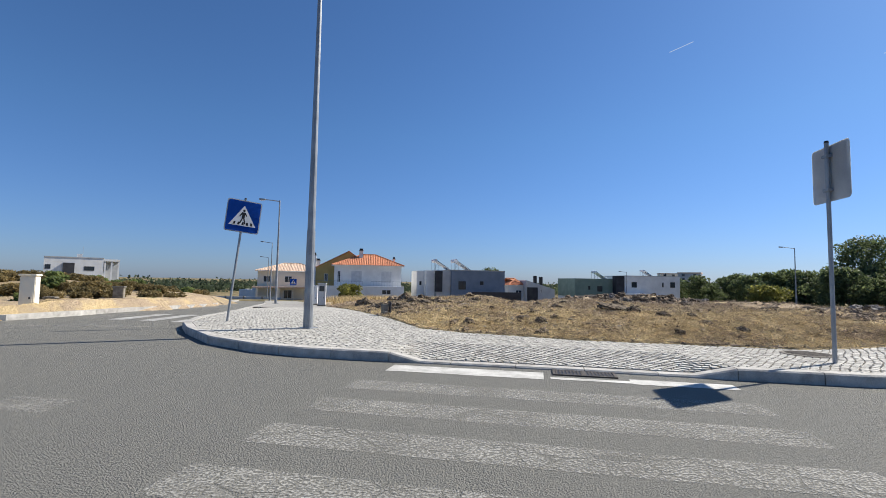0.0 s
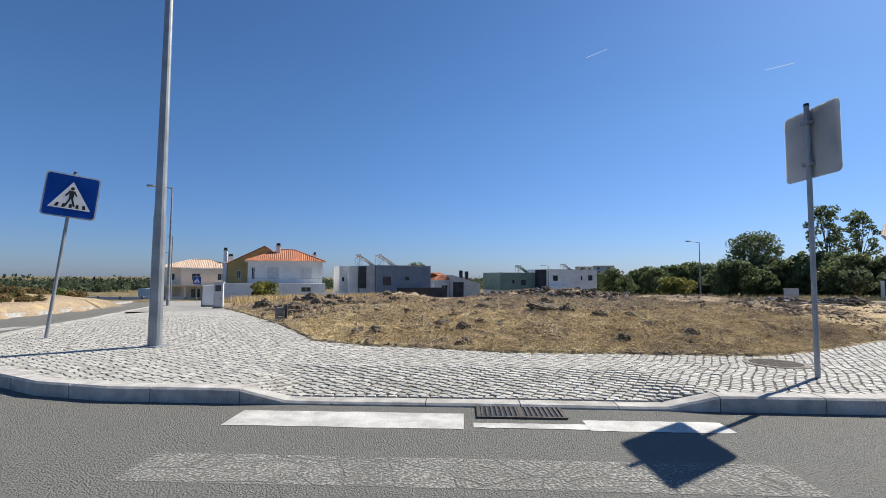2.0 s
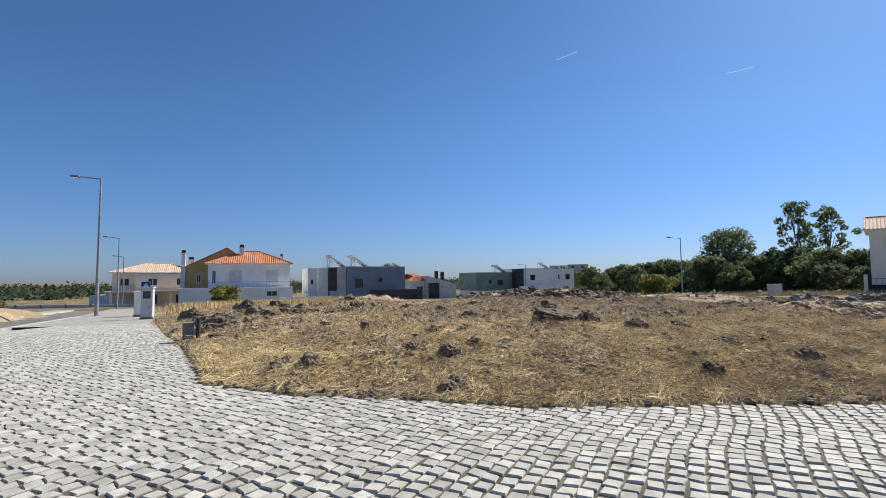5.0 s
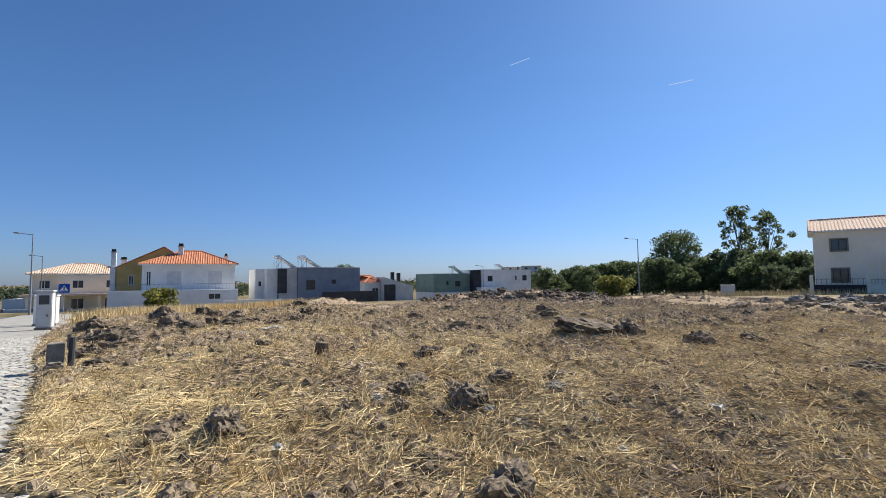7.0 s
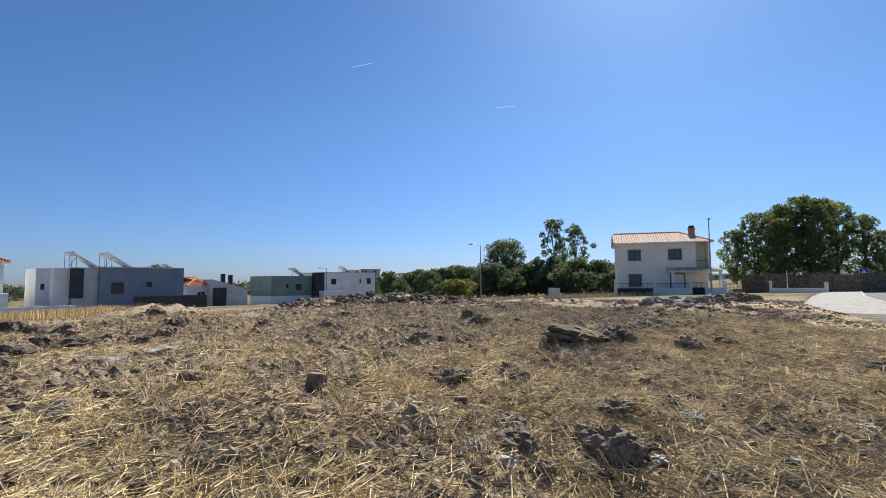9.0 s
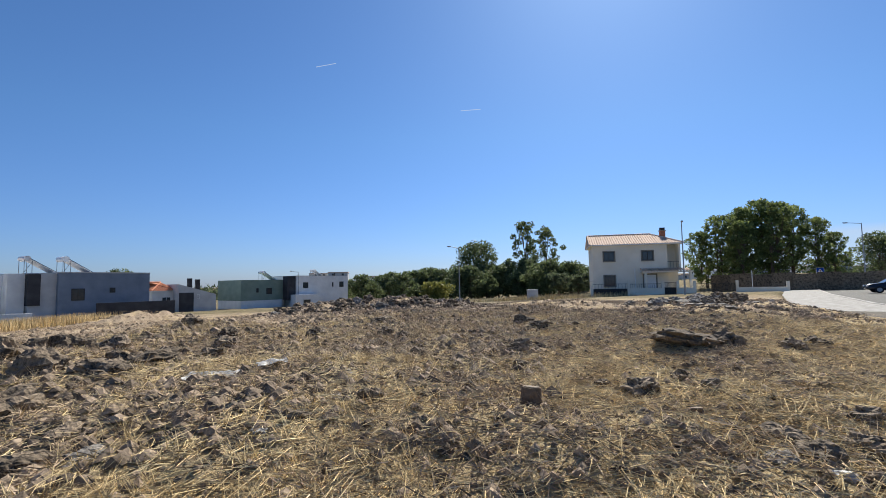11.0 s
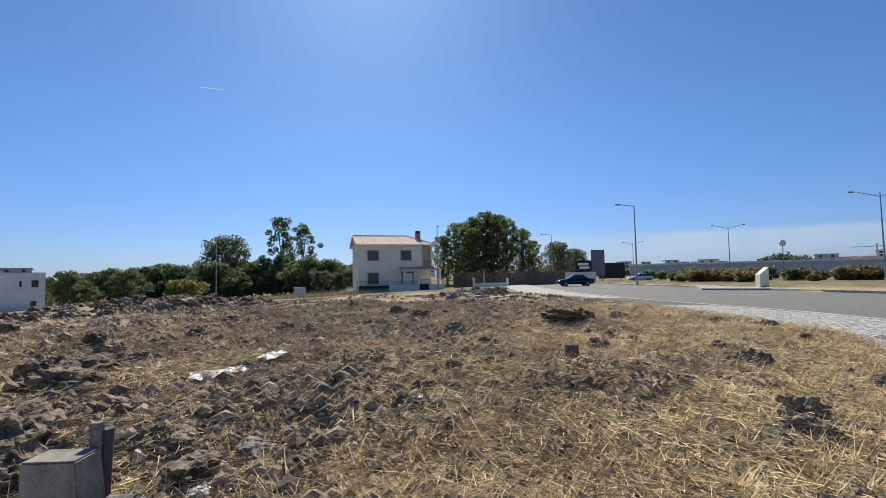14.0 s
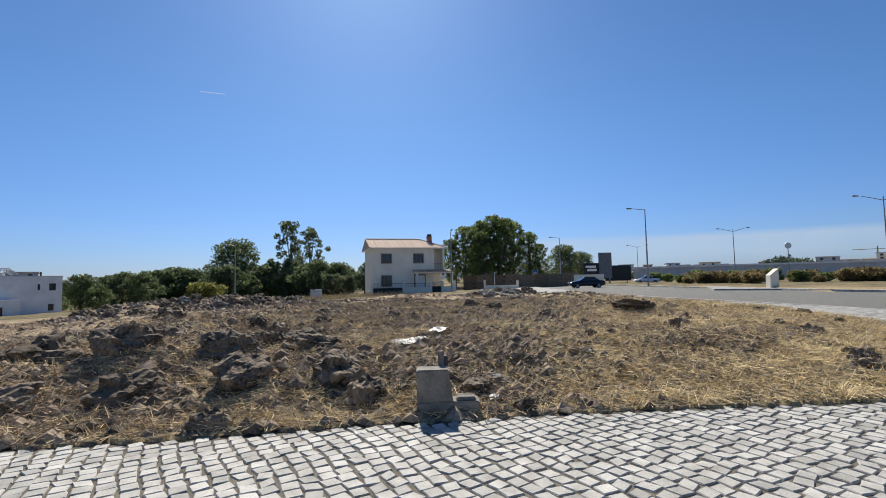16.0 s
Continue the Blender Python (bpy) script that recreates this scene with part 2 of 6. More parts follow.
def field_height(x, y):
    """Height over the base off the plot: scrub bank across the side street, wooded rise to the east, hills far off."""
    h = 0.0
    d = math.hypot((x + 33) / 17, (y - 36) / 15)
    if d < 1:
        h += 1.5 * (1 - d * d) ** 1.5 * (1 + 0.25 * noise.noise((x * 0.25, y * 0.25, 2)))
    h += 3.0 * smooth(85, 125, x) * (1 - smooth(60, 110, y)) * smooth(24, 40, y)
    r = math.hypot(x, y)
    h += 16 * smooth(260, 620, r) * smooth(0.35, 0.7, x / max(r, 1)) * (0.7 + 0.6 * noise.noise((x * 0.004, y * 0.004, 4)))
    h -= 3 * smooth(200, 500, r) * (1 - smooth(0.1, 0.4, x / max(r, 1)))
    return h


def graded(fine_a, fine_b, step, far_a, far_b):
    v, s = [fine_b], step
    while v[-1] < far_b:
        s *= 1.09
        v.append(v[-1] + s)
    w, s = [fine_a], step
    while w[-1] > far_a:
        s *= 1.09
        w.append(w[-1] - s)
    mid = list(np.arange(fine_a + step, fine_b - step / 2, step))
    return w[::-1] + mid + v


def mesh_object(name, verts, faces, mat, parent=None, shade=False):
    me = bpy.data.meshes.new(name)
    me.from_pydata(verts, [], faces)
    me.materials.append(mat)
    if shade:
        me.shade_smooth()
    me.update()
    ob = new(name, me)
    ob.parent = parent
    return ob


def ground_material():
    """Bare plot: straw over dark crumbly earth; scrub grass beyond."""
    m = bpy.data.materials.new("dry_earth_and_straw")
    m.use_nodes = True
    n, l = m.node_tree.nodes, m.node_tree.links
    p = n["Principled BSDF"]
    geo = n.new("ShaderNodeNewGeometry")

    def tex(scale, detail=6, rough=0.6):
        t = n.new("ShaderNodeTexNoise")
        t.inputs["Scale"].default_value, t.inputs["Detail"].default_value, t.inputs["Roughness"].default_value = scale, detail, rough
        l.new(geo.outputs["Position"], t.inputs["Vector"])
        return t.outputs[0]

    def ramp(src, *stops):
        r = n.new("ShaderNodeValToRGB")
        e = r.color_ramp.elements
        e[0].position, e[0].color = stops[0][0], (*stops[0][1], 1)
        e[1].position, e[1].color = stops[-1][0], (*stops[-1][1], 1)
        for pos, col in stops[1:-1]:
            e.new(pos).color = (*col, 1)
        l.new(src, r.inputs[0])
        return r.outputs[0]

    fine = ramp(tex(26, 9, 0.8), (0.34, (0.09, 0.062, 0.036)), (0.46, (0.44, 0.325, 0.17)), (0.60, (0.76, 0.61, 0.37)))
    earth = ramp(tex(20, 9, 0.8), (0.34, (0.06, 0.045, 0.033)), (0.47, (0.33, 0.25, 0.17)), (0.62, (0.62, 0.50, 0.35)))
    place = n.new("ShaderNodeSeparateXYZ")
    l.new(geo.outputs["Position"], place.inputs[0])
    north = n.new("ShaderNodeMapRange")
    north.inputs[1].default_value, north.inputs[2].default_value, north.inputs[3].default_value, north.inputs[4].default_value = 13, 21, -0.05, 0.11
    l.new(place.outputs[1], north.inputs[0])
    both = n.new("ShaderNodeMath")
    l.new(tex(0.7, 8, 0.7), both.inputs[0])
    l.new(north.outputs[0], both.inputs[1])
    mask = ramp(both.outputs[0], (0.49, (0, 0, 0)), (0.60, (1, 1, 1)))
    mix = n.new("ShaderNodeMix")
    mix.data_type = "RGBA"
    l.new(mask, mix.inputs[0])
    l.new(fine, mix.inputs[6])
    l.new(earth, mix.inputs[7])
    scrub = ramp(tex(0.25, 8, 0.7), (0.35, (0.06, 0.06, 0.03)), (0.5, (0.18, 0.145, 0.08)), (0.65, (0.29, 0.235, 0.135)))
    sep = n.new("ShaderNodeSeparateXYZ")
    l.new(geo.outputs["Position"], sep.inputs[0])
    far = n.new("ShaderNodeVectorMath")
    far.operation = "DISTANCE"
    far.inputs[1].default_value = (6, 22, 0)
    l.new(geo.outputs["Position"], far.inputs[0])
    rng = n.new("ShaderNodeMapRange")
    rng.inputs[1].default_value, rng.inputs[2].default_value = 26, 44
    l.new(far.outputs["Value"], rng.inputs[0])
    mix2 = n.new("ShaderNodeMix")
    mix2.data_type = "RGBA"
    l.new(rng.outputs[0], mix2.inputs[0])
    l.new(mix.outputs[2], mix2.inputs[6])
    l.new(scrub, mix2.inputs[7])
    l.new(mix2.outputs[2], p.inputs["Base Color"])
    bp = n.new("ShaderNodeBump")
    bp.inputs["Strength"].default_value, bp.inputs["Distance"].default_value = 1.0, 0.06
    l.new(tex(16, 8, 0.75), bp.inputs["Height"])
    l.new(bp.outputs[0], p.inputs["Normal"])
    p.inputs["Roughness"].default_value = 1.0
    p.inputs["Specular IOR Level"].default_value = 0.1
    return m


M_GROUND = ground_material()


def ground_z(x, y, pav=None, road=None):
    if pav is None:
        pav = float(in_pavement(np.array([x]), np.array([y]))[0])
        road = float(in_road(np.array([x]), np.array([y]))[0])
    b = base(x, y)
    if pav > 0.06 or road > 0.06 or (pav > -0.35 and road > -0.35):
        return b - 0.5
    if pav > -45 and (x > -0.39 * (y - 12.6) - 0.6 or pav > -6) and x > -25 and x < 70:
        return b + plot_height(x, y, max(0.0, -pav)) + field_height(x, y)
    return b - 0.01 + field_height(x, y) + 0.12 * noise.noise((x * 0.5, y * 0.5, 6)) * smooth(0.5, 3, -road)


def build_ground():
    xs = graded(-5.0, 10.0, 0.09, -3600, 3600)
    ys = graded(10.0, 24.0, 0.09, -3600, 3600)
    X, Y = np.meshgrid(xs, ys)
    P, R = in_pavement(X, Y), in_road(X, Y)
    verts = [(x, y, ground_z(x, y, P[j, i], R[j, i])) for j, y in enumerate(ys) for i, x in enumerate(xs)]
    w = len(xs)
    faces = [(j * w + i, j * w + i + 1, (j + 1) * w + i + 1, (j + 1) * w + i) for j in range(len(ys) - 1) for i in range(w - 1)]
    ob = mesh_object("ground", verts, faces, M_GROUND, shade=True)
    tagged(ob, "rough dry plot of straw, earth and scrub running to the horizon", "ground", kind="structure")


build_ground()


def build_road():
    xs, ys = np.arange(-70, 96, 2.0), np.arange(-40, 70, 2.0)
    verts = [(x, y, base(x, y) - 0.155) for y in ys for x in xs]
    w = len(xs)
    faces = [(j * w + i, j * w + i + 1, (j + 1) * w + i + 1, (j + 1) * w + i) for j in range(len(ys) - 1) for i in range(w - 1)]
    tagged(mesh_object("road", verts, faces, M_ASPHALT, shade=True), "worn grey asphalt road with coarse grit", "road", kind="structure")


build_road()


def build_pavement_bed():
    """The sandy bed and joints under the cobbles."""
    xs, ys = np.arange(-9, 22.01, 0.14), np.arange(7, 26.01, 0.14)
    X, Y = np.meshgrid(xs, ys)
    P, R = in_pavement(X, Y), in_road(X, Y)
    verts, faces, ids = [], [], {}
    for j in range(len(ys) - 1):
        for i in range(len(xs) - 1):
            if P[j:j + 2, i:i + 2].max() > -0.2 and R[j:j + 2, i:i + 2].max() < 0.02:
                q = []
                for jj, ii in ((j, i), (j, i + 1), (j + 1, i + 1), (j + 1, i)):
                    if (jj, ii) not in ids:
                        ids[jj, ii] = len(verts)
                        x, y = xs[ii], ys[jj]
                        verts.append((x, y, paving(x, y) - 0.007))
                    q.append(ids[jj, ii])
                faces.append(q)
    return mesh_object("pavement", verts, faces, M_JOINT)


pavement = tagged(build_pavement_bed(), "white limestone cobble pavement round the street corner", "pavement", kind="structure")
M_FAR_COBBLE = material("far_cobble_paving", (0.22, 0.21, 0.185), (0.40, 0.385, 0.35), 3, 0.9, 0.5, 28)


def strip(name, left, right, dz, mat, label, category):
    """A paved strip between two lines of equal length, with a little thickness at its edges."""
    verts, faces = [], []
    for (ax, ay), (bx, by) in zip(left, right):
        verts += [(ax, ay, base(ax, ay) + dz - 0.3), (ax, ay, base(ax, ay) + dz), (bx, by, base(bx, by) + dz), (bx, by, base(bx, by) + dz - 0.3)]
    for k in range(len(left) - 1):
        a, b = 4 * k, 4 * k + 4
        faces += [(a, b, b + 1, a + 1), (a + 1, b + 1, b + 2, a + 2), (a + 2, b + 2, b + 3, a + 3)]
    return tagged(mesh_object(name, verts, faces, mat), label, category, kind="structure")


def subdivide(line, step=3.0):
    out = []
    for (ax, ay), (bx, by) in edges(line, False):
        k = max(1, int(math.hypot(bx - ax, by - ay) / step))
        out += [(ax + (bx - ax) * i / k, ay + (by - ay) * i / k) for i in range(k)]
    return out + [line[-1]]


strip("pavement_side_street", [(-27.5, 68), (-21.3, 53), (-15.2, 38), (-11.3, 27), (-10.55, 24.9)], [(-22.8, 68), (-16.8, 53), (-10.9, 38), (-6.9, 27.2), (-5.75, 24.9)], -0.006, M_FAR_COBBLE,
      "pale cobbled pavement beside the side street", "pavement")
strip("pavement_main_road", [(20.6, 13.0), (30, 16.6), (48, 21.5), (90, 31)], [(20, 16), (30, 20.2), (48, 25), (90, 35)], -0.006, M_FAR_COBBLE, "pale cobbled pavement along the main road", "pavement")
strip("pavement_opposite", [(-70, 6), (-30, 11.2), (-14.6, 13.2), (-13.0, 14.2), (-12.7, 16.4), (-13.3, 22), (-16.4, 32), (-31.5, 68)],
      [(-70, 8.4), (-30, 13.6), (-16, 15.2), (-15.0, 15.8), (-14.6, 17), (-15.2, 22.4), (-18.2, 32.4), (-33.4, 68.4)], 0.0, M_FAR_COBBLE, "pale cobbled pavement across the side street", "pavement")
strip("pavement_far_side", [(14, -14), (20, -6), (33, 1.8), (51, 9.0), (92, 24)], [(18, -16), (23, -8.5), (35, -1.2), (53, 5.6), (94, 20)], 0.0, M_FAR_COBBLE,
      "pale cobbled pavement on the far side of the main road", "pavement")


# ---- builders ----
def part(name, bm, mat, parent=None, label="", shade=False):
    """Links a bmesh as one mesh object under a thing or a part."""
    me = bpy.data.meshes.new(name)
    bm.to_mesh(me)
    bm.free()
    me.materials.append(mat)
    if shade:
        me.shade_smooth()
    ob = new(name, me)
    ob.parent = parent
    return tagged(ob, label)


def thing(name, m, label, category, group="", kind=""):
    ob = new(name)
    ob.empty_display_size = 0.2
    ob.matrix_world = m
    return tagged(ob, label, category, group, kind)


def box(bm, x0, x1, y0, y1, z0, z1, bevel=0.0):
    r = bmesh.ops.create_cube(bm, size=1, matrix=Matrix.LocRotScale(((x0 + x1) / 2, (y0 + y1) / 2, (z0 + z1) / 2), None, (x1 - x0, y1 - y0, z1 - z0)))
    if bevel:
        bmesh.ops.bevel(bm, geom=list({e for v in r["verts"] for e in v.link_edges}), offset=bevel, segments=2, affect="EDGES")
    return bm


def boxed(*a, **k):
    return box(bmesh.new(), *a, **k)


def tube(bm, a, b, ra, rb, seg=10):
    a, b = Vector(a), Vector(b)
    m = Matrix.Translation((a + b) / 2) @ (b - a).to_track_quat("Z", "Y").to_matrix().to_4x4()
    bmesh.ops.create_cone(bm, cap_ends=True, segments=seg, radius1=ra, radius2=rb, depth=(b - a).length, matrix=m)
    return bm


def tubed(*a, **k):
    return tube(bmesh.new(), *a, **k)


def lump(r, seed, squash=0.7, cuts=2, rough=0.35):
    """An angular stone."""
    bm = bmesh.new()
    bmesh.ops.create_icosphere(bm, subdivisions=cuts, radius=r)
    for v in bm.verts:
        d = v.co.normalized()
        k = 1 + rough * noise.noise(d * 1.3 + Vector((seed * 3.1, seed, 0))) + 0.55 * rough * noise.noise(d * 3.5 + Vector((seed, 2, 0))) + 0.3 * rough * noise.noise(d * 8 + Vector((1, seed, 4)))
        q = Vector((round(d.x * 2.2) / 2.2, round(d.y * 2.2) / 2.2, round(d.z * 2.2) / 2.2)).normalized() if cuts > 1 else d
        v.co = d.lerp(q, 0.28) * k * r
        v.co.z *= squash
    return bm


# ---- street furniture ----
def street_lamp(x, y, height, arm, turn, label, double=False, r=0.075, z=None, foot=0.0):
    m = pose(x, y, (base(x, y) if z is None else z), 0, 0, turn)
    ob = thing("street_lamp", m, label, "street lamp", "street lamps")
    part("base_plate", boxed(-0.18, 0.18, -0.18, 0.18, 0, 0.02, bevel=0.006), M_STEEL, ob)
    pole = bmesh.new()
    tube(pole, (0, 0, 0.02), (0, 0, 2.4), r * 1.45, r * 1.28, 14)
    tube(pole, (0, 0, 2.4), (0, 0, height), r * 1.18, r * 0.62, 14)
    part("pole", pole, M_STEEL, ob, shade=False)
    part("service_door", boxed(-r * 0.6, r * 0.6, -r * 1.46, -r * 1.30, 0.55, 0.95), M_STEEL, ob)
    for s in ((1, -1) if double else (1,)):
        a = bmesh.new()
        tube(a, (0, 0, height - (0.5 if double else 0.08)), (s * arm * 0.85, 0, height + 0.12), 0.04, 0.035, 8)
        part("arm", a, M_STEEL, ob)
        head = boxed(-0.32, 0.32, -0.13, 0.13, -0.06, 0.07, bevel=0.05)
        bmesh.ops.transform(head, matrix=Matrix.Translation((s * (arm + 0.1), 0, height + 0.15)) @ Euler((0, radians(-s * 6), 0)).to_matrix().to_4x4(), verts=head.verts)
        h = part("lamp_head", head, M_STEEL, ob, "grey metal lantern")
        lens = boxed(-0.22, 0.2, -0.09, 0.09, -0.085, -0.055, bevel=0.01)
        bmesh.ops.transform(lens, matrix=Matrix.Translation((s * (arm + 0.1), 0, height + 0.15)), verts=lens.verts)
        part("lens", lens, M_SIGN_WHITE, h, "clear lantern glass")
    return ob


street_lamp(-3.385, 12.273, 9.2, 1.5, 165, "tall tapered galvanised street lamp on the cobbled corner", r=0.08)
for lx, ly in ((-14.3, 38.2), (-26.6, 67.6), (-37.4, 93.0)):
    street_lamp(lx, ly, 8.4, 1.6, 165, "galvanised street lamp with one arm on the side street pavement")
street_lamp(46.3, 65.6, 8.3, 1.4, 150, "galvanised street lamp with one arm beyond the plot")
street_lamp(56.1, 36.6, 8.5, 0.9, 206, "galvanised street lamp in front of the cream house")
street_lamp(51.6, 11.6, 8.8, 1.6, 100, "tall galvanised street lamp with one arm beside the main road")
street_lamp(84.5, 24.4, 9.0, 1.6, 100, "galvanised street lamp with one arm farther along the road")
street_lamp(40.3, 112.0, 7.6, 1.4, 160, "street lamp in front of the white house")
street_lamp(95.0, -6.6, 9.8, 2.4, 90, "double-armed street lamp across the main road", double=True)
street_lamp(137.0, 8.0, 10.0, 2.4, 90, "double-armed street lamp far along the avenue", double=True)
street_lamp(190.0, 24.0, 9.6, 2.4, 90, "double-armed street lamp at the end of the avenue", double=True)
street_lamp(59.0, -13.4, 9.6, 2.4, 90, "double-armed street lamp near the grassy verge", double=True)
street_lamp(118.0, 26.0, 9.0, 1.4, 100, "distant street lamp behind the hoardings")


def rounded_plate(w, h, r, t, y):
    bm = bmesh.new()
    pts = []
    for cx, cz, a0 in ((w / 2 - r, h / 2 - r, 0), (-w / 2 + r, h / 2 - r, 90), (-w / 2 + r, -h / 2 + r, 180), (w / 2 - r, -h / 2 + r, 270)):
        for k in range(5):
            a = radians(a0 + k * 22.5)
            pts.append(bm.verts.new((cx + r * math.cos(a), y, cz + r * math.sin(a))))
    f = bm.faces.new(pts)
    bmesh.ops.solidify(bm, geom=[f], thickness=t)
    bmesh.ops.recalc_face_normals(bm, faces=bm.faces)
    return bm


def flat(points, y):
    bm = bmesh.new()
    bm.faces.new([bm.verts.new((x, y, z)) for x, z in points])
    return bm


def crossing_sign(x, y, turn, lean, total, plate, label, scale_to=1.0, z=None):
    """Square sign on a tube; the face looks along local -y."""
    ob = thing("road_sign", pose(x, y, base(x, y) if z is None else z, 0, lean, turn), label, "road sign", "crossing signs")
    part("post", tubed((0, 0, 0), (0, 0, total + 0.04), 0.032, 0.032, 12), M_STEEL, ob, "grey steel tube", shade=False)
    part("cap", tubed((0, 0, total + 0.04), (0, 0, total + 0.075), 0.036, 0.03, 12), M_BLACK, ob)
    c = total - plate / 2
    sheet = rounded_plate(plate, plate, 0.07 * plate, 0.012, -0.045)
    bmesh.ops.translate(sheet, verts=sheet.verts, vec=(0, 0, c))
    plate_ob = part("sign_plate", sheet, M_SIGN_BACK, ob, "pale grey metal plate")
    for dz in (-0.3, 0.3):
        part("clamp", boxed(-0.07, 0.07, -0.04, 0.045, c + dz * plate - 0.025, c + dz * plate + 0.025, bevel=0.006), M_STEEL, ob)
    s = plate / 0.9
    y0 = -0.052
    rim = rounded_plate(plate * 0.985, plate * 0.985, 0.07 * plate, 0.002, y0)
    bmesh.ops.translate(rim, verts=rim.verts, vec=(0, 0, c))
    part("white_rim", rim, M_SIGN_WHITE, plate_ob, "white border")
    blue = rounded_plate(plate * 0.94, plate * 0.94, 0.055 * plate, 0.002, y0 - 0.004)
    bmesh.ops.translate(blue, verts=blue.verts, vec=(0, 0, c))
    part("blue_field", blue, M_BLUE, plate_ob, "blue reflective sheet")

    def fig(name, pts, yy, mat, lab):
        part(name, flat([(px * s, c + pz * s) for px, pz in pts], yy), mat, plate_ob, lab)
    fig("white_triangle", [(-0.35, -0.27), (0.35, -0.27), (0, 0.30)], y0 - 0.009, M_SIGN_WHITE, "white triangle")
    yy = y0 - 0.012
    head = [(0.005 + 0.033 * math.cos(radians(a)), 0.155 + 0.036 * math.sin(radians(a))) for a in range(0, 360, 30)]
    fig("symbol_disc", head, yy, M_BLACK, "black symbol")
    for pts in ([(-0.045, 0.11), (0.05, 0.11), (0.035, -0.06), (-0.03, -0.06)], [(-0.045, 0.11), (-0.02, 0.08), (-0.085, -0.02), (-0.105, 0.0)], [(0.05, 0.11), (0.03, 0.08), (0.075, 0.0), (0.1, 0.01)],
                [(-0.03, -0.05), (0.0, -0.06), (-0.06, -0.215), (-0.095, -0.215)], [(0.035, -0.05), (0.0, -0.06), (0.05, -0.215), (0.085, -0.215)]):
        fig("symbol_bar", pts, yy, M_BLACK, "black symbol")
    for k in range(5):
        px = -0.25 + 0.115 * k
        fig("symbol_stripe", [(px, -0.245), (px + 0.055, -0.245), (px + 0.075 - 0.01 * k, -0.165), (px + 0.03 - 0.01 * k, -0.165)], yy - 0.003, M_BLACK, "black stripe")
    return ob


# the leaning crossing sign, and the one whose grey back is seen
crossing_sign(-6.076, 13.629, 33, 5.5, 3.42, 0.92, "leaning blue square crossing sign on a grey post")
crossing_sign(6.367, 8.584, 83, 0, 3.57, 0.94, "square road sign seen from its grey back on the pavement")
crossing_sign(80.8, 28.6, -66, 0, 3.0, 0.9, "small blue crossing sign beyond the road bend")
crossing_sign(-21.5, 62.5, 20, 0, 3.0, 0.9, "small blue crossing sign at the end of the side street")
crossing_sign(-15.6, 15.2, 200, 0, 3.1, 0.9, "square road sign seen from behind beside the gate")


def utility_cabinet(x, y, w, d, h, turn, mat, label, z=None, dark=True):
    ob = thing("utility_cabinet", pose(x, y, base(x, y) if z is None else z, 0, 0, turn), label, "utility cabinet", "utility cabinets")
    part("plinth", boxed(-w / 2 - 0.03, w / 2 + 0.03, -d / 2 - 0.03, d / 2 + 0.03, -0.1, 0.1, bevel=0.01), M_CONCRETE, ob)
    part("body", boxed(-w / 2, w / 2, -d / 2, d / 2, 0.1, h, bevel=0.02), mat, ob)
    part("cap", boxed(-w / 2 - 0.04, w / 2 + 0.04, -d / 2 - 0.04, d / 2 + 0.04, h, h + 0.07, bevel=0.02), mat, ob)
    door = part("door", boxed(-w / 2 + 0.06, w / 2 - 0.06, -d / 2 - 0.012, -d / 2 - 0.001, 0.2, h * 0.55), mat, ob)
    part("handle", boxed(w / 2 - 0.14, w / 2 - 0.11, -d / 2 - 0.035, -d / 2 - 0.012, h * 0.36, h * 0.42), M_BLACK, door)
    if dark:
        part("meter_window", boxed(-w / 2 + 0.08, w / 2 - 0.08, -d / 2 - 0.012, -d / 2 - 0.001, h * 0.68, h * 0.92), M_GLASS, ob, "dark meter window")
    return ob


utility_cabinet(-8.15, 29.9, 0.46, 0.4, 1.38, 10, M_LIGHT_GREY, "pale concrete meter cabinet at the edge of the plot")
utility_cabinet(-10.2, 34.5, 0.8, 0.5, 1.3, 10, M_WHITE_WALL, "short white meter cabinet with a dark door", dark=False)
utility_cabinet(-11.0, 36.0, 0.5, 0.4, 1.2, 20, M_CONCRETE, "small brown meter pillar beside the pavement", dark=False)
utility_cabinet(-13.6, 15.6, 0.42, 0.34, 1.15, 20, M_CREAM_WALL, "cream concrete meter pillar across the street", dark=False)
utility_cabinet(-14.6, 21.0, 0.4, 0.3, 0.8, 20, M_CONCRETE, "small brown meter pillar at the scrub bank", dark=False)
utility_cabinet(-15.9, 19.0, 0.36, 0.3, 0.32, 20, M_CONCRETE, "stub of a brown concrete pillar in the sand", dark=False)
utility_cabinet(51.3, 55.6, 1.5, 0.8, 1.35, -45, M_LIGHT_GREY, "pale grey utility box on dry grass", dark=False)


def slanted_cabinet(x, y):
    ob = thing("concrete_marker", pose(x, y, base(x, y), 0, 0, -70) @ Matrix.Diagonal((0.8, 0.8, 1.2, 1)), "cream concrete pillar with a slanted top by the road", "pillar")
    bm = boxed(-0.45, 0.45, -0.35, 0.35, -0.1, 1.3)
    for v in bm.verts:
        if v.co.z > 1 and v.co.x < 0:
            v.co.z -= 0.45
            v.co.x += 0.04
    bmesh.ops.bevel(bm, geom=bm.edges[:], offset=0.02, segments=1, affect="EDGES")
    part("body", bm, M_CREAM_WALL, ob)
    part("door", boxed(-0.3, 0.3, -0.372, -0.351, 0.15, 0.7), M_CREAM_WALL, ob)


slanted_cabinet(38.6, 3.3)


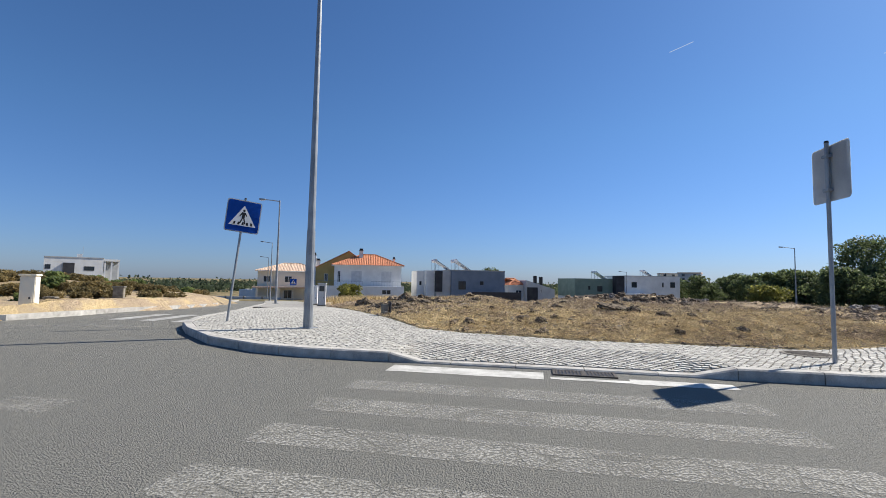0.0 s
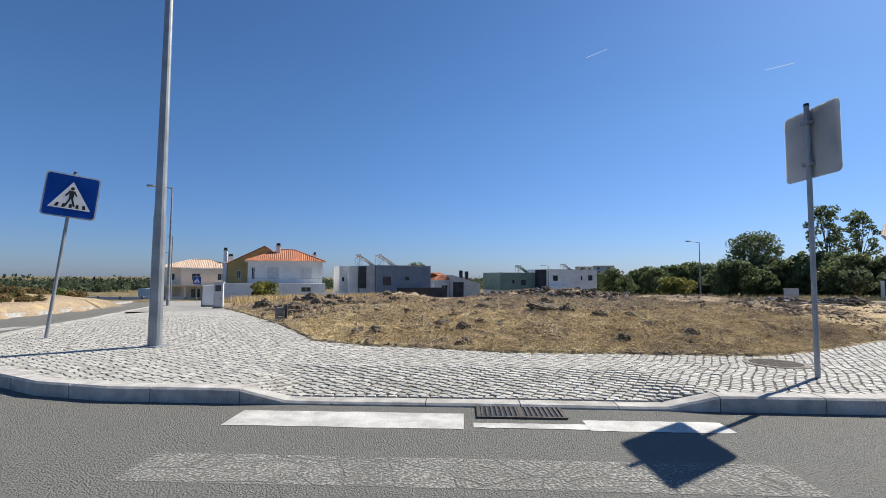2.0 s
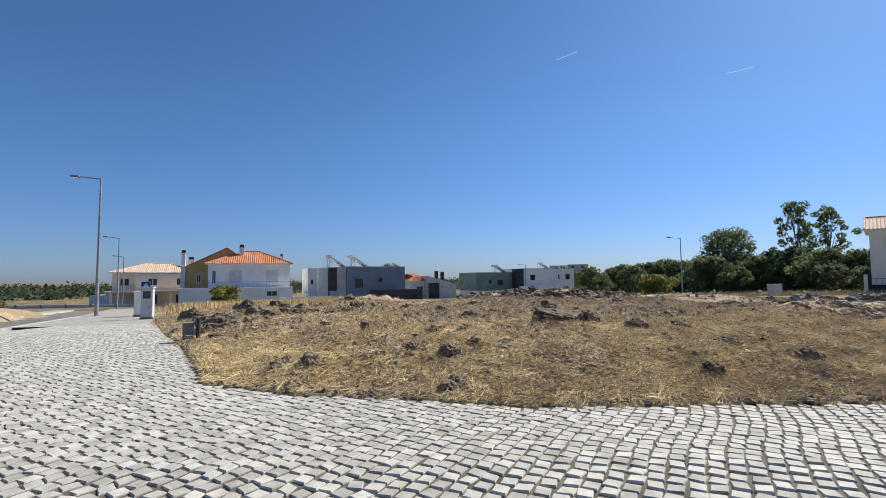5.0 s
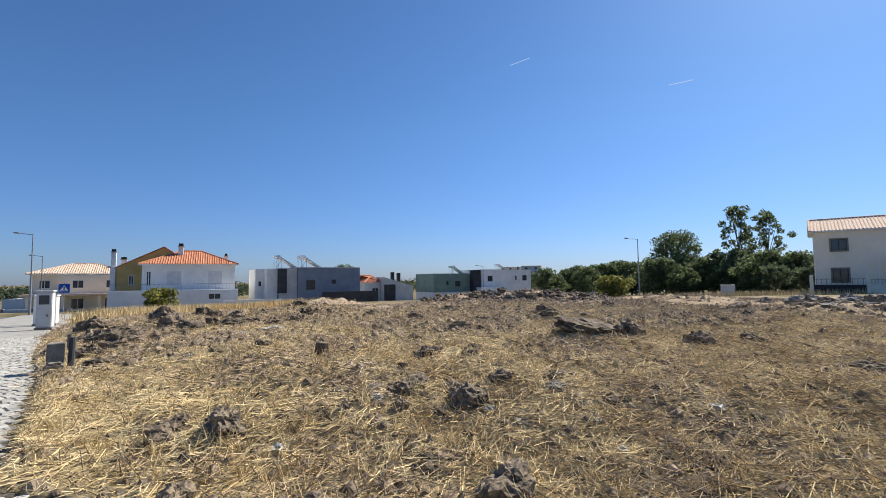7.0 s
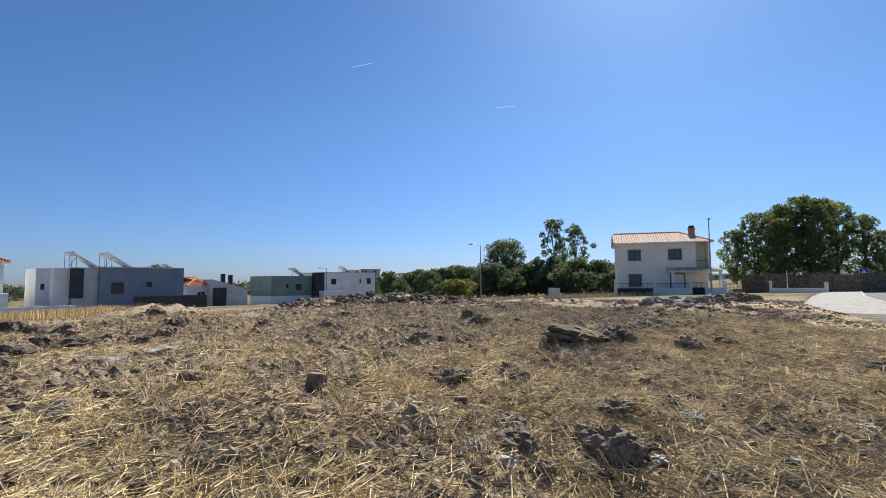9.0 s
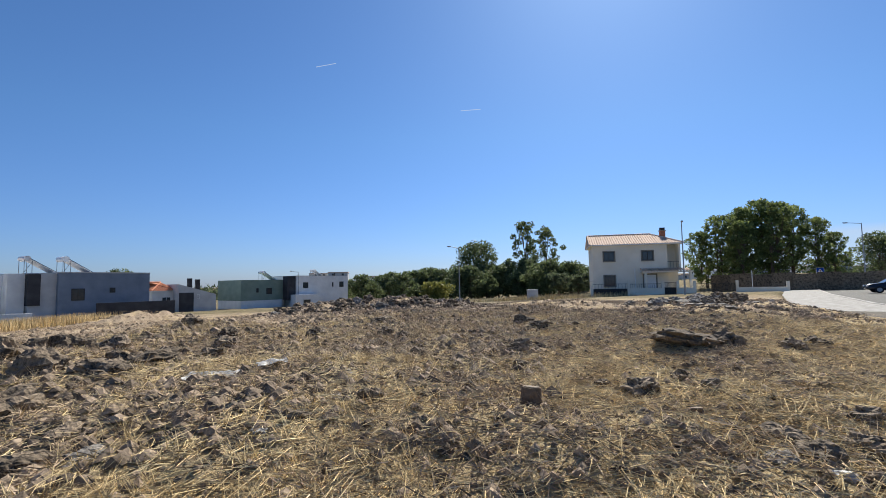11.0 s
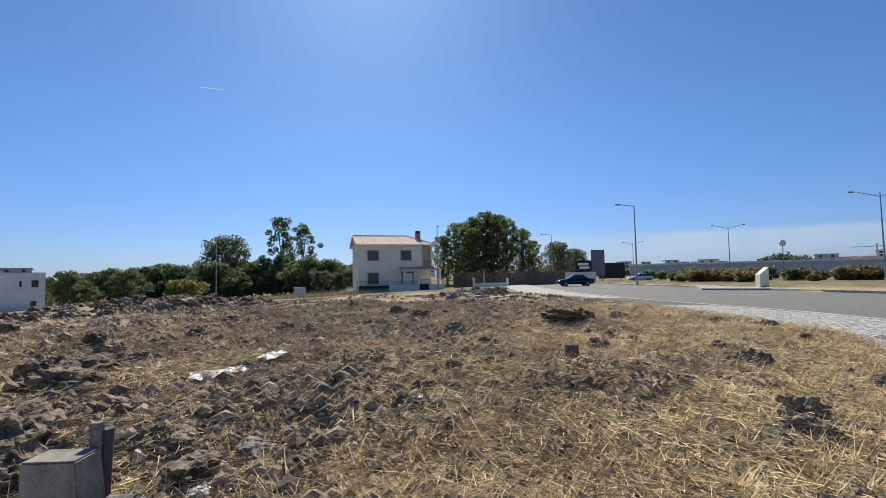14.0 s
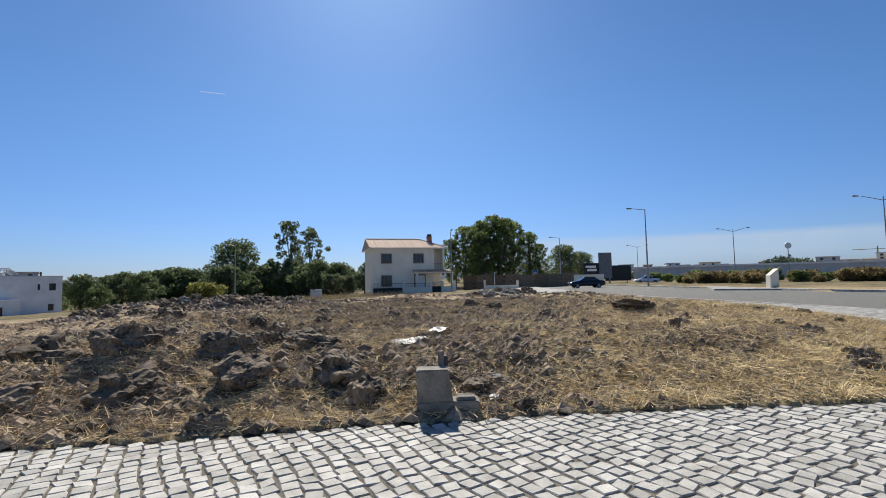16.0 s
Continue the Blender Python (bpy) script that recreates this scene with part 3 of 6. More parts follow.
# ---- kerbs, crossing, drain ----
def kerb_line(line, name, label, step, width, closed_from=0, lowered=False, parts=True):
    owner = thing(name, Matrix.Identity(4), label, "kerb", kind="structure")
    pts = subdivide(line, 0.25)
    acc, start, run = 0.0, 0, []
    for i in range(1, len(pts)):
        acc += math.dist(pts[i - 1], pts[i])
        if acc >= step or i == len(pts) - 1:
            run.append((start, i))
            start, acc = i, 0.0
    for a, b in run:
        seg = pts[a:b + 1]
        verts, faces = [], []
        for k, (x, y) in enumerate(seg):
            j = a + k
            px, py = pts[max(0, j - 1)]
            qx, qy = pts[min(len(pts) - 1, j + 1)]
            t = Vector((qx - px, qy - py)).normalized()
            nx, ny = (-t.y, t.x)
            if k == 0:
                x, y = x + t.x * 0.006, y + t.y * 0.006
            if k == len(seg) - 1:
                x, y = x - t.x * 0.006, y - t.y * 0.006
            z = base(x, y) + 0.012 - (drop(x) if lowered and y < 11 else 0)
            for off, dz in ((-0.012, -0.4), (-0.012, -0.022), (0.012, 0), (width, 0), (width, -0.4)):
                verts.append((x + nx * off, y + ny * off, z + dz))
        m = len(seg)
        for k in range(m - 1):
            for e in range(4):
                faces.append((5 * k + e, 5 * k + e + 1, 5 * k + e + 6, 5 * k + e + 5))
        faces += [(4, 3, 2, 1, 0), tuple(5 * (m - 1) + e for e in range(5))]
        mesh_object("kerbstone", verts, faces, M_KERB, owner)
    return owner


kerb_line([p for p in KERB if p[1] < 40 and p[0] < 21], "kerb", "pale limestone kerb, lowered at the crossing", 1.0, 0.2, lowered=True)
kerb_line([(20.6, 13.0), (30, 16.6), (48, 21.5), (90, 31)], "kerb_main_road", "pale limestone kerb along the bend", 3.0, 0.2)
kerb_line(OPPOSITE[::-1], "kerb_opposite", "pale limestone kerb across the side street", 3.0, 0.2)
kerb_line([(92, 24), (51, 9.0), (33, 1.8), (20, -6), (14, -14)], "kerb_far_side", "pale limestone kerb on the far side", 3.0, 0.2)


def traffic_island():
    a = [(38.0, 7.6), (46.0, 6.8), (44.5, 0.5), (40.5, -1.5), (36.5, 2.8)]
    bm = bmesh.new()
    f = bm.faces.new([bm.verts.new((x, y, base(x, y) - 0.02)) for x, y in a])
    r = bmesh.ops.extrude_face_region(bm, geom=[f])
    bmesh.ops.translate(bm, verts=[v for v in r["geom"] if isinstance(v, bmesh.types.BMVert)], vec=(0, 0, -0.3))
    bmesh.ops.recalc_face_normals(bm, faces=bm.faces)
    tagged(part("traffic_island", bm, M_FAR_COBBLE), "low paved traffic island with a dark kerb", "traffic island", kind="structure")


traffic_island()
ALONG = Vector((0.986, -0.165))


def road_bar(cx, cy, along, length, width, mat, label, z=0.0):
    across = Vector((-along.y, along.x))
    bm = bmesh.new()
    n = 14
    rows = []
    for k in range(n + 1):
        j = 0.02 * noise.noise((cx + k * 0.9, cy, 3))
        row = []
        for s in (0, 1):
            p = Vector((cx, cy)) + along * (length * k / n) - across * (width * s + (j if s else -j))
            row.append(bm.verts.new((p.x, p.y, base(p.x, p.y) - 0.151 + z)))
        rows.append(row)
    for a, b in zip(rows, rows[1:]):
        bm.faces.new((a[0], a[1], b[1], b[0]))
    return tagged(part("crossing_stripe", bm, mat), label, "road marking", "crossing stripes", "structure")


def worn_paint():
    """Paint cracked and worn through to the asphalt: uncovered parts are see-through."""
    m = material("cracked_road_paint", (0.27, 0.263, 0.237), (0.40, 0.39, 0.355), 2.2, 0.85, 0.4, 50)
    n, l = m.node_tree.nodes, m.node_tree.links
    p = n["Principled BSDF"]
    geo = n.new("ShaderNodeNewGeometry")
    cells = n.new("ShaderNodeTexVoronoi")
    cells.feature = "DISTANCE_TO_EDGE"
    cells.inputs["Scale"].default_value = 2.3
    wob = n.new("ShaderNodeTexNoise")
    wob.inputs["Scale"].default_value = 3.0
    mixv = n.new("ShaderNodeMix")
    mixv.data_type = "VECTOR"
    mixv.inputs[0].default_value = 0.12
    l.new(geo.outputs["Position"], wob.inputs["Vector"])
    l.new(geo.outputs["Position"], mixv.inputs[4])
    l.new(wob.outputs["Color"], mixv.inputs[5])
    l.new(mixv.outputs[1], cells.inputs["Vector"])
    wear = n.new("ShaderNodeTexNoise")
    wear.inputs["Scale"].default_value, wear.inputs["Detail"].default_value = 45.0, 9
    l.new(geo.outputs["Position"], wear.inputs["Vector"])
    a = n.new("ShaderNodeMapRange")
    a.inputs[1].default_value, a.inputs[2].default_value = 0.008, 0.018
    l.new(cells.outputs["Distance"], a.inputs[0])
    b = n.new("ShaderNodeMapRange")
    b.inputs[1].default_value, b.inputs[2].default_value = 0.37, 0.68
    l.new(wear.outputs[0], b.inputs[0])
    mul = n.new("ShaderNodeMath")
    mul.operation = "MULTIPLY"
    l.new(a.outputs[0], mul.inputs[0])
    l.new(b.outputs[0], mul.inputs[1])
    l.new(mul.outputs[0], p.inputs["Alpha"])
    return m


M_CRACKED = worn_paint()
road_bar(-0.72, 8.42, ALONG, 2.35, 0.5, M_PAINT_FRESH, "white thermoplastic crossing stripe along the kerb")
road_bar(1.64, 7.72, ALONG, 1.1, 0.15, M_PAINT_FRESH, "narrow white strip in front of the drain", 0.001)
road_bar(2.75, 7.68, ALONG, 1.35, 0.33, M_PAINT_FRESH, "short white crossing stripe beyond the drain")
for k in range(1, 6):
    road_bar(-0.85 - 0.2 * k, 8.22 - 0.99 * k, ALONG, 4.9, 0.52, M_CRACKED, "cracked and worn white crossing stripe")
for k in range(5):
    road_bar(-8.35 - 1.12 * k, 14.75 + 0.17 * k, Vector((-0.07, 0.997)), 3.0, 0.5, M_PAINT if k < 3 else M_CRACKED, "faded white crossing stripe over the side street")
road_bar(-7.9, 13.2, Vector((-0.993, -0.118)), 3.9, 0.28, M_CRACKED, "faded white give-way line")
road_bar(-4.6, 5.95, Vector((0.99, -0.12)), 0.85, 0.5, M_CRACKED, "faded paint patch on the asphalt")


def drain():
    m = pose(2.2, 8.02, base(2.2, 8) - 0.147, 0, 0, -9.5)
    ob = thing("drain_grate", m, "cast iron gully grate at the lowered kerb", "drain")
    # no hole below: a flat black plate paints the gully's shade
    part("gully_shade", boxed(-0.42, 0.42, -0.2, 0.2, -0.004, 0.001), M_BLACK, ob, "black plate for the shaded depth of the gully")
    part("frame", boxed(-0.46, 0.46, 0.2, 0.235, -0.01, 0.012), M_IRON, ob)
    part("frame", boxed(-0.46, 0.46, -0.235, -0.2, -0.01, 0.012), M_IRON, ob)
    for s in (-0.44, 0.0, 0.44):
        part("frame", boxed(s - 0.02, s + 0.02, -0.2, 0.2, -0.01, 0.0125), M_IRON, ob)
    for k in range(16):
        x = -0.4 + 0.0525 * k
        part("bar", boxed(x - 0.011, x + 0.011, -0.2, 0.2, 0.0, 0.010), M_IRON, ob)


drain()


def manhole(x, y):
    ob = thing("manhole_cover", pose(x, y, paving(x, y) + 0.006, 0, 0, -10), "round grey ribbed manhole cover among the cobbles", "manhole cover")
    part("lid", tubed((0, 0, -0.02), (0, 0, 0.008), 0.38, 0.38, 28), M_CONCRETE, ob)
    for k in range(-5, 6):
        w = math.sqrt(0.34 ** 2 - (k * 0.06) ** 2)
        part("rib", boxed(-w, w, k * 0.06 - 0.012, k * 0.06 + 0.012, 0.006, 0.014), M_IRON, ob)
    part("rim", tubed((0, 0, -0.03), (0, 0, 0.004), 0.43, 0.43, 28), M_IRON, ob)


manhole(6.65, 9.55)


# ---- houses ----
def add_window(wall_part, x, z, w, h, y=0.0, glass=None, frame_mat=None, surround=0.0, sur_mat=None):
    """A recessed-looking window unit on a facade at y (facing -y), under its wall or house."""
    f = bmesh.new()
    fm = frame_mat or M_WHITE_PAINT
    t = 0.07
    bars = ((x - w / 2, x + w / 2, z + h / 2 - t, z + h / 2), (x - w / 2, x + w / 2, z - h / 2, z - h / 2 + t), (x - w / 2, x - w / 2 + t, z - h / 2 + t, z + h / 2 - t),
              (x + w / 2 - t, x + w / 2, z - h / 2 + t, z + h / 2 - t), (x - t / 2, x + t / 2, z - h / 2 + t, z + h / 2 - t))
    for a in bars[:4] if glass else bars:
        box(f, a[0], a[1], y - 0.05, y + 0.02, a[2], a[3])
    ob = part("window", f, fm, wall_part)
    part("pane", boxed(x - w / 2 + t, x + w / 2 - t, y - 0.02, y + 0.02, z - h / 2 + t, z + h / 2 - t), glass or M_GLASS, ob, "dark glass" if glass is None else "closed grey shutter")
    if glass is M_SHUTTER:
        for i in range(int(h / 0.16)):
            zz = z - h / 2 + t + 0.16 * i
            part("slat", boxed(x - w / 2 + t, x + w / 2 - t, y - 0.032, y - 0.021, zz, min(zz + 0.14, z + h / 2 - t)), M_SHUTTER, ob)
    if surround:
        s = bmesh.new()
        k = surround
        box(s, x - w / 2 - k, x + w / 2 + k, y - 0.07, y + 0.01, z + h / 2, z + h / 2 + k)
        box(s, x - w / 2 - k, x - w / 2, y - 0.07, y + 0.01, z - h / 2, z + h / 2)
        box(s, x + w / 2, x + w / 2 + k, y - 0.07, y + 0.01, z - h / 2, z + h / 2)
        box(s, x - w / 2 - k, x + w / 2 + k, y - 0.13, y + 0.01, z - h / 2 - k, z - h / 2)
        part("sill", s, sur_mat or M_CONCRETE, ob, "stone surround")
    return ob


def hip_roof(parent, x0, x1, y0, y1, z, rise, mat, over=0.45, gable=False, hip=None, near_gable=False):
    """A tiled hip roof: rows of half-round tiles as real ribs on each slope."""
    x0, x1, y0, y1 = x0 - over, x1 + over, y0 - over, y1 + over
    cy, d = (y0 + y1) / 2, (y1 - y0) / 2
    k = 0.0 if gable else (hip if hip is not None else d)
    k0 = 0.0 if near_gable else k
    bm = bmesh.new()
    c = [bm.verts.new(p) for p in ((x0, y0, z), (x1, y0, z), (x1, y1, z), (x0, y1, z), (x0 + k0, cy, z + rise), (x1 - k, cy, z + rise))]
    for q in ((0, 1, 5, 4), (2, 3, 4, 5), (1, 2, 5), (3, 0, 4), (3, 2, 1, 0)):
        bm.faces.new([c[i] for i in q])
    roof = part("roof", bm, mat, parent)
    part("fascia", boxed(x0 - 0.03, x1 + 0.03, y0 - 0.03, y1 + 0.03, z - 0.16, z - 0.01), M_WHITE_WALL, parent, "pale eaves band")
    ribs = bmesh.new()

    def rib(a, b, r=0.085):
        a, b = Vector(a), Vector(b)
        side = (b - a).cross(Vector((0, 0, 1))).normalized() * r
        up = side.cross(b - a).normalized() * r
        up = up if up.z > 0 else -up
        v = [ribs.verts.new(p) for p in (a - side, a + up * 0.9, a + side, b - side, b + up * 0.9, b + side)]
        ribs.faces.new((v[0], v[1], v[4], v[3]))
        ribs.faces.new((v[1], v[2], v[5], v[4]))
        ribs.faces.new((v[0], v[2], v[1]))
    n = int((x1 - x0) / 0.34)
    for i in range(n):
        x = x0 + 0.17 + i * 0.34
        f = 1.0 if k == 0 else clamp(min((x - x0) / k0 if k0 else 1.0, (x1 - x) / k))
        for yy in (y0, y1):
            rib((x, yy, z + 0.01), (x, yy + (cy - yy) * f, z + rise * f + 0.01))
    if k:
        m = int((y1 - y0) / 0.34)
        for i in range(m):
            y = y0 + 0.17 + i * 0.34
            f = clamp(min((y - y0), (y1 - y)) / d)
            if k0:
                rib((x0, y, z + 0.01), (x0 + k0 * f, y, z + rise * f + 0.01))
            rib((x1, y, z + 0.01), (x1 - k * f, y, z + rise * f + 0.01))
    part("roof_tiles", ribs, mat, roof)
    r2 = bmesh.new()
    tube(r2, (x0 + k0, cy, z + rise + 0.02), (x1 - k, cy, z + rise + 0.02), 0.14, 0.14, 8)
    if k:
        for a, b in (((x0, y0), x0 + k0), ((x0, y1), x0 + k0), ((x1, y0), x1 - k), ((x1, y1), x1 - k)):
            tube(r2, (*a, z + 0.02), (b, cy, z + rise + 0.02), 0.12, 0.12, 8)
    part("ridge_tiles", r2, mat, roof)
    return roof


def chimney(parent, x, y, z0, z1, w=0.7, mat=None):
    ch = part("chimney", boxed(x - w / 2, x + w / 2, y - w / 2, y + w / 2, z0, z1), mat or M_WHITE_WALL, parent)
    part("cowl", boxed(x - w / 2 - 0.08, x + w / 2 + 0.08, y - w / 2 - 0.08, y + w / 2 + 0.08, z1, z1 + 0.12), M_CONCRETE, ch)
    part("cowl", boxed(x - w / 2 + 0.05, x + w / 2 - 0.05, y - w / 2 + 0.05, y + w / 2 - 0.05, z1 + 0.12, z1 + 0.5), M_BLACK, ch, "dark chimney vent")


def facing(ax, ay, bx, by, z):
    """A frame whose x axis runs from a to b along a facade that looks along -y."""
    return pose(ax, ay, z, 0, 0, math.degrees(math.atan2(by - ay, bx - ax)))


def railing(parent, x0, x1, y, z, h=0.9, mat=None, bars=None, name="railing"):
    ob = part(name, boxed(x0, x1, y - 0.03, y + 0.03, z + h - 0.05, z + h), mat or M_STEEL, parent, "thin metal rail")
    n = bars or int((x1 - x0) / 0.35)
    for i in range(n + 1):
        x = x0 + (x1 - x0) * i / n
        part("bar", boxed(x - 0.012, x + 0.012, y - 0.012, y + 0.012, z, z + h - 0.05), mat or M_STEEL, ob)
    return ob


def solar_heater(parent, x, y, z, k=1.0):
    """White tank on a tall stand, with a dark collector sloping down beside it."""
    ob = part("solar_heater", tubed((x - 0.6 * k, y - 0.9 * k, z + 1.4 * k), (x - 0.6 * k, y + 0.9 * k, z + 1.4 * k), 0.26 * k, 0.26 * k, 14), M_WHITE_PAINT, parent, "white cylinder tank of a solar heater")
    tilt = Matrix.Translation((x + 0.65 * k, y, z + 0.72 * k)) @ Euler((0, radians(32), 0)).to_matrix().to_4x4() @ Matrix.Scale(k, 4)
    for name, mat, b in (("panel", M_GLASS, (-1.25, 1.25, -0.9, 0.9, -0.02, 0.04)), ("panel_frame", M_SIGN_BACK, (-1.3, 1.3, -0.95, 0.95, -0.075, -0.022))):
        p = boxed(*b)
        bmesh.ops.transform(p, matrix=tilt, verts=p.verts)
        part(name, p, mat, ob)
    for sx, sy, hh in ((-0.8, -0.7, 1.3), (-0.8, 0.7, 1.3), (-0.2, -0.7, 1.2), (-0.2, 0.7, 1.2), (1.5, -0.7, 0.2), (1.5, 0.7, 0.2)):
        part("leg", tubed((x + sx * k, y + sy * k, z), (x + sx * k, y + sy * k, z + hh * k), 0.035, 0.035, 6), M_STEEL, ob)
    part("brace", tubed((x - 0.8 * k, y - 0.7 * k, z + 0.1), (x - 0.2 * k, y - 0.7 * k, z + 1.1 * k), 0.03, 0.03, 6), M_STEEL, ob)


def cream_house():
    """Two-storey cream house at the bend, facade to the plot."""
    z = -1.35
    m = facing(60.2, 51.3, 67.3, 41.6, z)
    L, D, H = 12.0, 9.0, 7.75
    h = thing("cream_house", m, "cream two-storey house with pale tiled hip roof and dark gates", "house")
    part("wall", boxed(0, L - 1.75, 0, D, -0.6, H), M_CREAM_WALL, h)
    part("wall", boxed(L - 1.75, L, 1.9, D, -0.6, H), M_CREAM_WALL, h)
    part("wall", boxed(L - 0.25, L, 0, 1.9, 4.0, H - 0.0), M_CREAM_WALL, h)
    part("balcony_slab", boxed(L - 1.75, L, 0.0, 1.9, 3.95, 4.2), M_CREAM_WALL, h)
    railing(h, L - 1.75, L - 0.25, 0.05, 4.2, 0.95, M_BLACK)
    hip_roof(h, 0, L, 0, D, H + 0.05, 1.75, M_ROOF_PALE, over=0.4, hip=3.6, near_gable=True)
    chimney(h, L - 1.6, 3.4, H + 0.3, H + 2.1, 0.75, M_BRICK)
    for x in (2.3, 7.6):
        add_window(h, x, 6.05, 1.45, 1.3, 0.0, frame_mat=M_BLACK, surround=0.16)
    add_window(h, 2.3, 2.45, 1.45, 1.5, 0.0, frame_mat=M_BLACK, surround=0.16)
    add_window(h, 7.8, 2.2, 1.6, 2.1, 0.0, M_WHITE_PAINT, surround=0.18)
    porch = part("porch_roof", boxed(6.5, L + 1.1, -1.7, 0.02, 3.55, 3.75), M_CREAM_WALL, h, "porch slab")
    t = bmesh.new()
    for i in range(17):
        x = 6.6 + i * 0.38
        tube(t, (x, -1.8, 3.8), (x, 0.0, 4.15), 0.11, 0.11, 6)
    part("porch_tiles", t, M_ROOF_PALE, porch)
    for x in (7.0, L + 0.8):
        part("porch_post", boxed(x - 0.15, x + 0.15, -1.6, -1.3, -0.6, 3.55), M_CREAM_WALL, h)
    f = thing("garden_wall", facing(57.6, 50.2, 69.0, 34.6, z + 0.15), "low cream garden wall with dark metal gates", "wall")
    spans = ((0, 0.35, 2.1), (5.0, 5.35, 2.1), (5.35, 9.4, 1.25), (9.4, 9.75, 1.9), (11.3, 11.65, 1.9), (11.65, 13.4, 1.25), (13.4, 13.75, 1.9), (18.6, 18.9, 1.9), (18.9, 24.5, 1.2), (24.5, 24.85, 1.7))
    for a, b, hh in spans:
        part("wall_section", boxed(a, b, 0, 0.25, -1.2, hh + (0.0 if b - a > 1 else 0.25), bevel=0.02), M_CREAM_WALL, f)
    for a, b, hh in ((0.4, 4.95, 1.9), (9.8, 11.25, 2.0)):
        g = part("gate", boxed(a, b, 0.08, 0.14, -0.5, hh - 0.7), M_BLACK, f, "solid dark metal gate")
        part("top_rail", boxed(a, b, 0.09, 0.13, hh - 0.05, hh), M_BLACK, g)
        for i in range(10):
            x = a + (b - a) * (i + 0.5) / 10
            part("bar", boxed(x - 0.015, x + 0.015, 0.1, 0.12, hh - 0.7, hh - 0.05), M_BLACK, g)
    railing(f, 5.4, 9.35, 0.12, 1.25, 0.6, M_BLACK, 14)
    railing(f, 13.8, 18.55, 0.12, -0.2, 2.0, M_BLACK, 30)
    for x, hh in ((6.1, 4.0), (20.7, 3.4)):
        part("pipe", tubed((x, 0.5, 0), (x, 0.5, hh), 0.05, 0.05, 8), M_WHITE_PAINT, f)


cream_house()


def red_roof_house():
    z = -3.3
    m = facing(-23.1, 89.2, -10.5, 91.5, z)
    L, D = 12.8, 10.0
    h = thing("white_house", m, "white house with an orange clay hip roof and balconies", "house")
    part("wall", boxed(0, L, 0, D, -0.5, 7.25), M_WHITE_WALL, h)
    part("terrace", boxed(-3.8, L + 0.4, -2.6, 0, -0.5, 3.35), M_WHITE_WALL, h, "white ground floor front")
    hip_roof(h, 0, L, 0, D, 7.35, 2.3, M_ROOF_RED, over=0.5)
    chimney(h, 4.9, 3.6, 8.6, 10.3, 0.75)
    chimney(h, 11.6, 6.4, 7.5, 8.9, 0.5)
    for x in (4.2, 9.9):
        add_window(h, x, 5.15, 2.1, 2.3, 0.0, M_SHUTTER, surround=0.12, sur_mat=M_WHITE_WALL)
    add_window(h, 0.9, 5.1, 0.6, 2.2, 0.0)
    add_window(h, 9.9, 2.3, 1.7, 0.9, -2.6)
    railing(h, -3.6, 5.4, -2.5, 3.35, 0.95, M_STEEL, 18)
    railing(h, 7.0, L + 0.2, -2.5, 3.35, 0.95, M_STEEL, 12)
    y = thing("yellow_house", facing(-30.6, 92.0, -21.5, 94.0, z), "ochre yellow gabled house behind the white house", "house")
    L2, D2 = 10.4, 9.0
    g = bmesh.new()
    v = [g.verts.new(p) for p in ((2.96, 0, -0.5), (L2 * 1.35, 0, -0.5), (L2 * 1.35, 0, 6.9), (L2 * 0.90, 0, 10.2), (2.96, 0, 6.9), (2.96, D2, -0.5), (L2 * 1.35, D2, -0.5), (L2 * 1.35, D2, 6.9), (L2 * 0.90, D2, 10.2), (2.96, D2, 6.9))]
    for q in ((0, 1, 2, 3, 4), (9, 8, 7, 6, 5), (0, 4, 9, 5), (1, 6, 7, 2)):
        g.faces.new([v[i] for i in q])
    part("wall", g, M_YELLOW_WALL, y)
    for a, b in (((2.5, 6.75), (L2 * 0.90, 10.32)), ((L2 * 0.90, 10.32), (L2 * 1.35 + 0.4, 6.8))):
        s = bmesh.new()
        w = [s.verts.new(p) for p in ((a[0], -0.4, a[1]), (b[0], -0.4, b[1]), (b[0], D2, b[1]), (a[0], D2, a[1]))]
        f = s.faces.new(w)
        bmesh.ops.solidify(s, geom=[f], thickness=0.18)
        part("roof", s, M_ROOF_RED, y)
    part("corner_pier", boxed(2.3, 2.95, -0.3, 1.2, -0.5, 6.9), M_WHITE_WALL, y, "white corner pier")
    chimney(y, 2.63, 0.4, 6.5, 9.3, 0.62)
    add_window(y, 5.0, 4.9, 0.7, 1.5, 0.0)


red_roof_house()


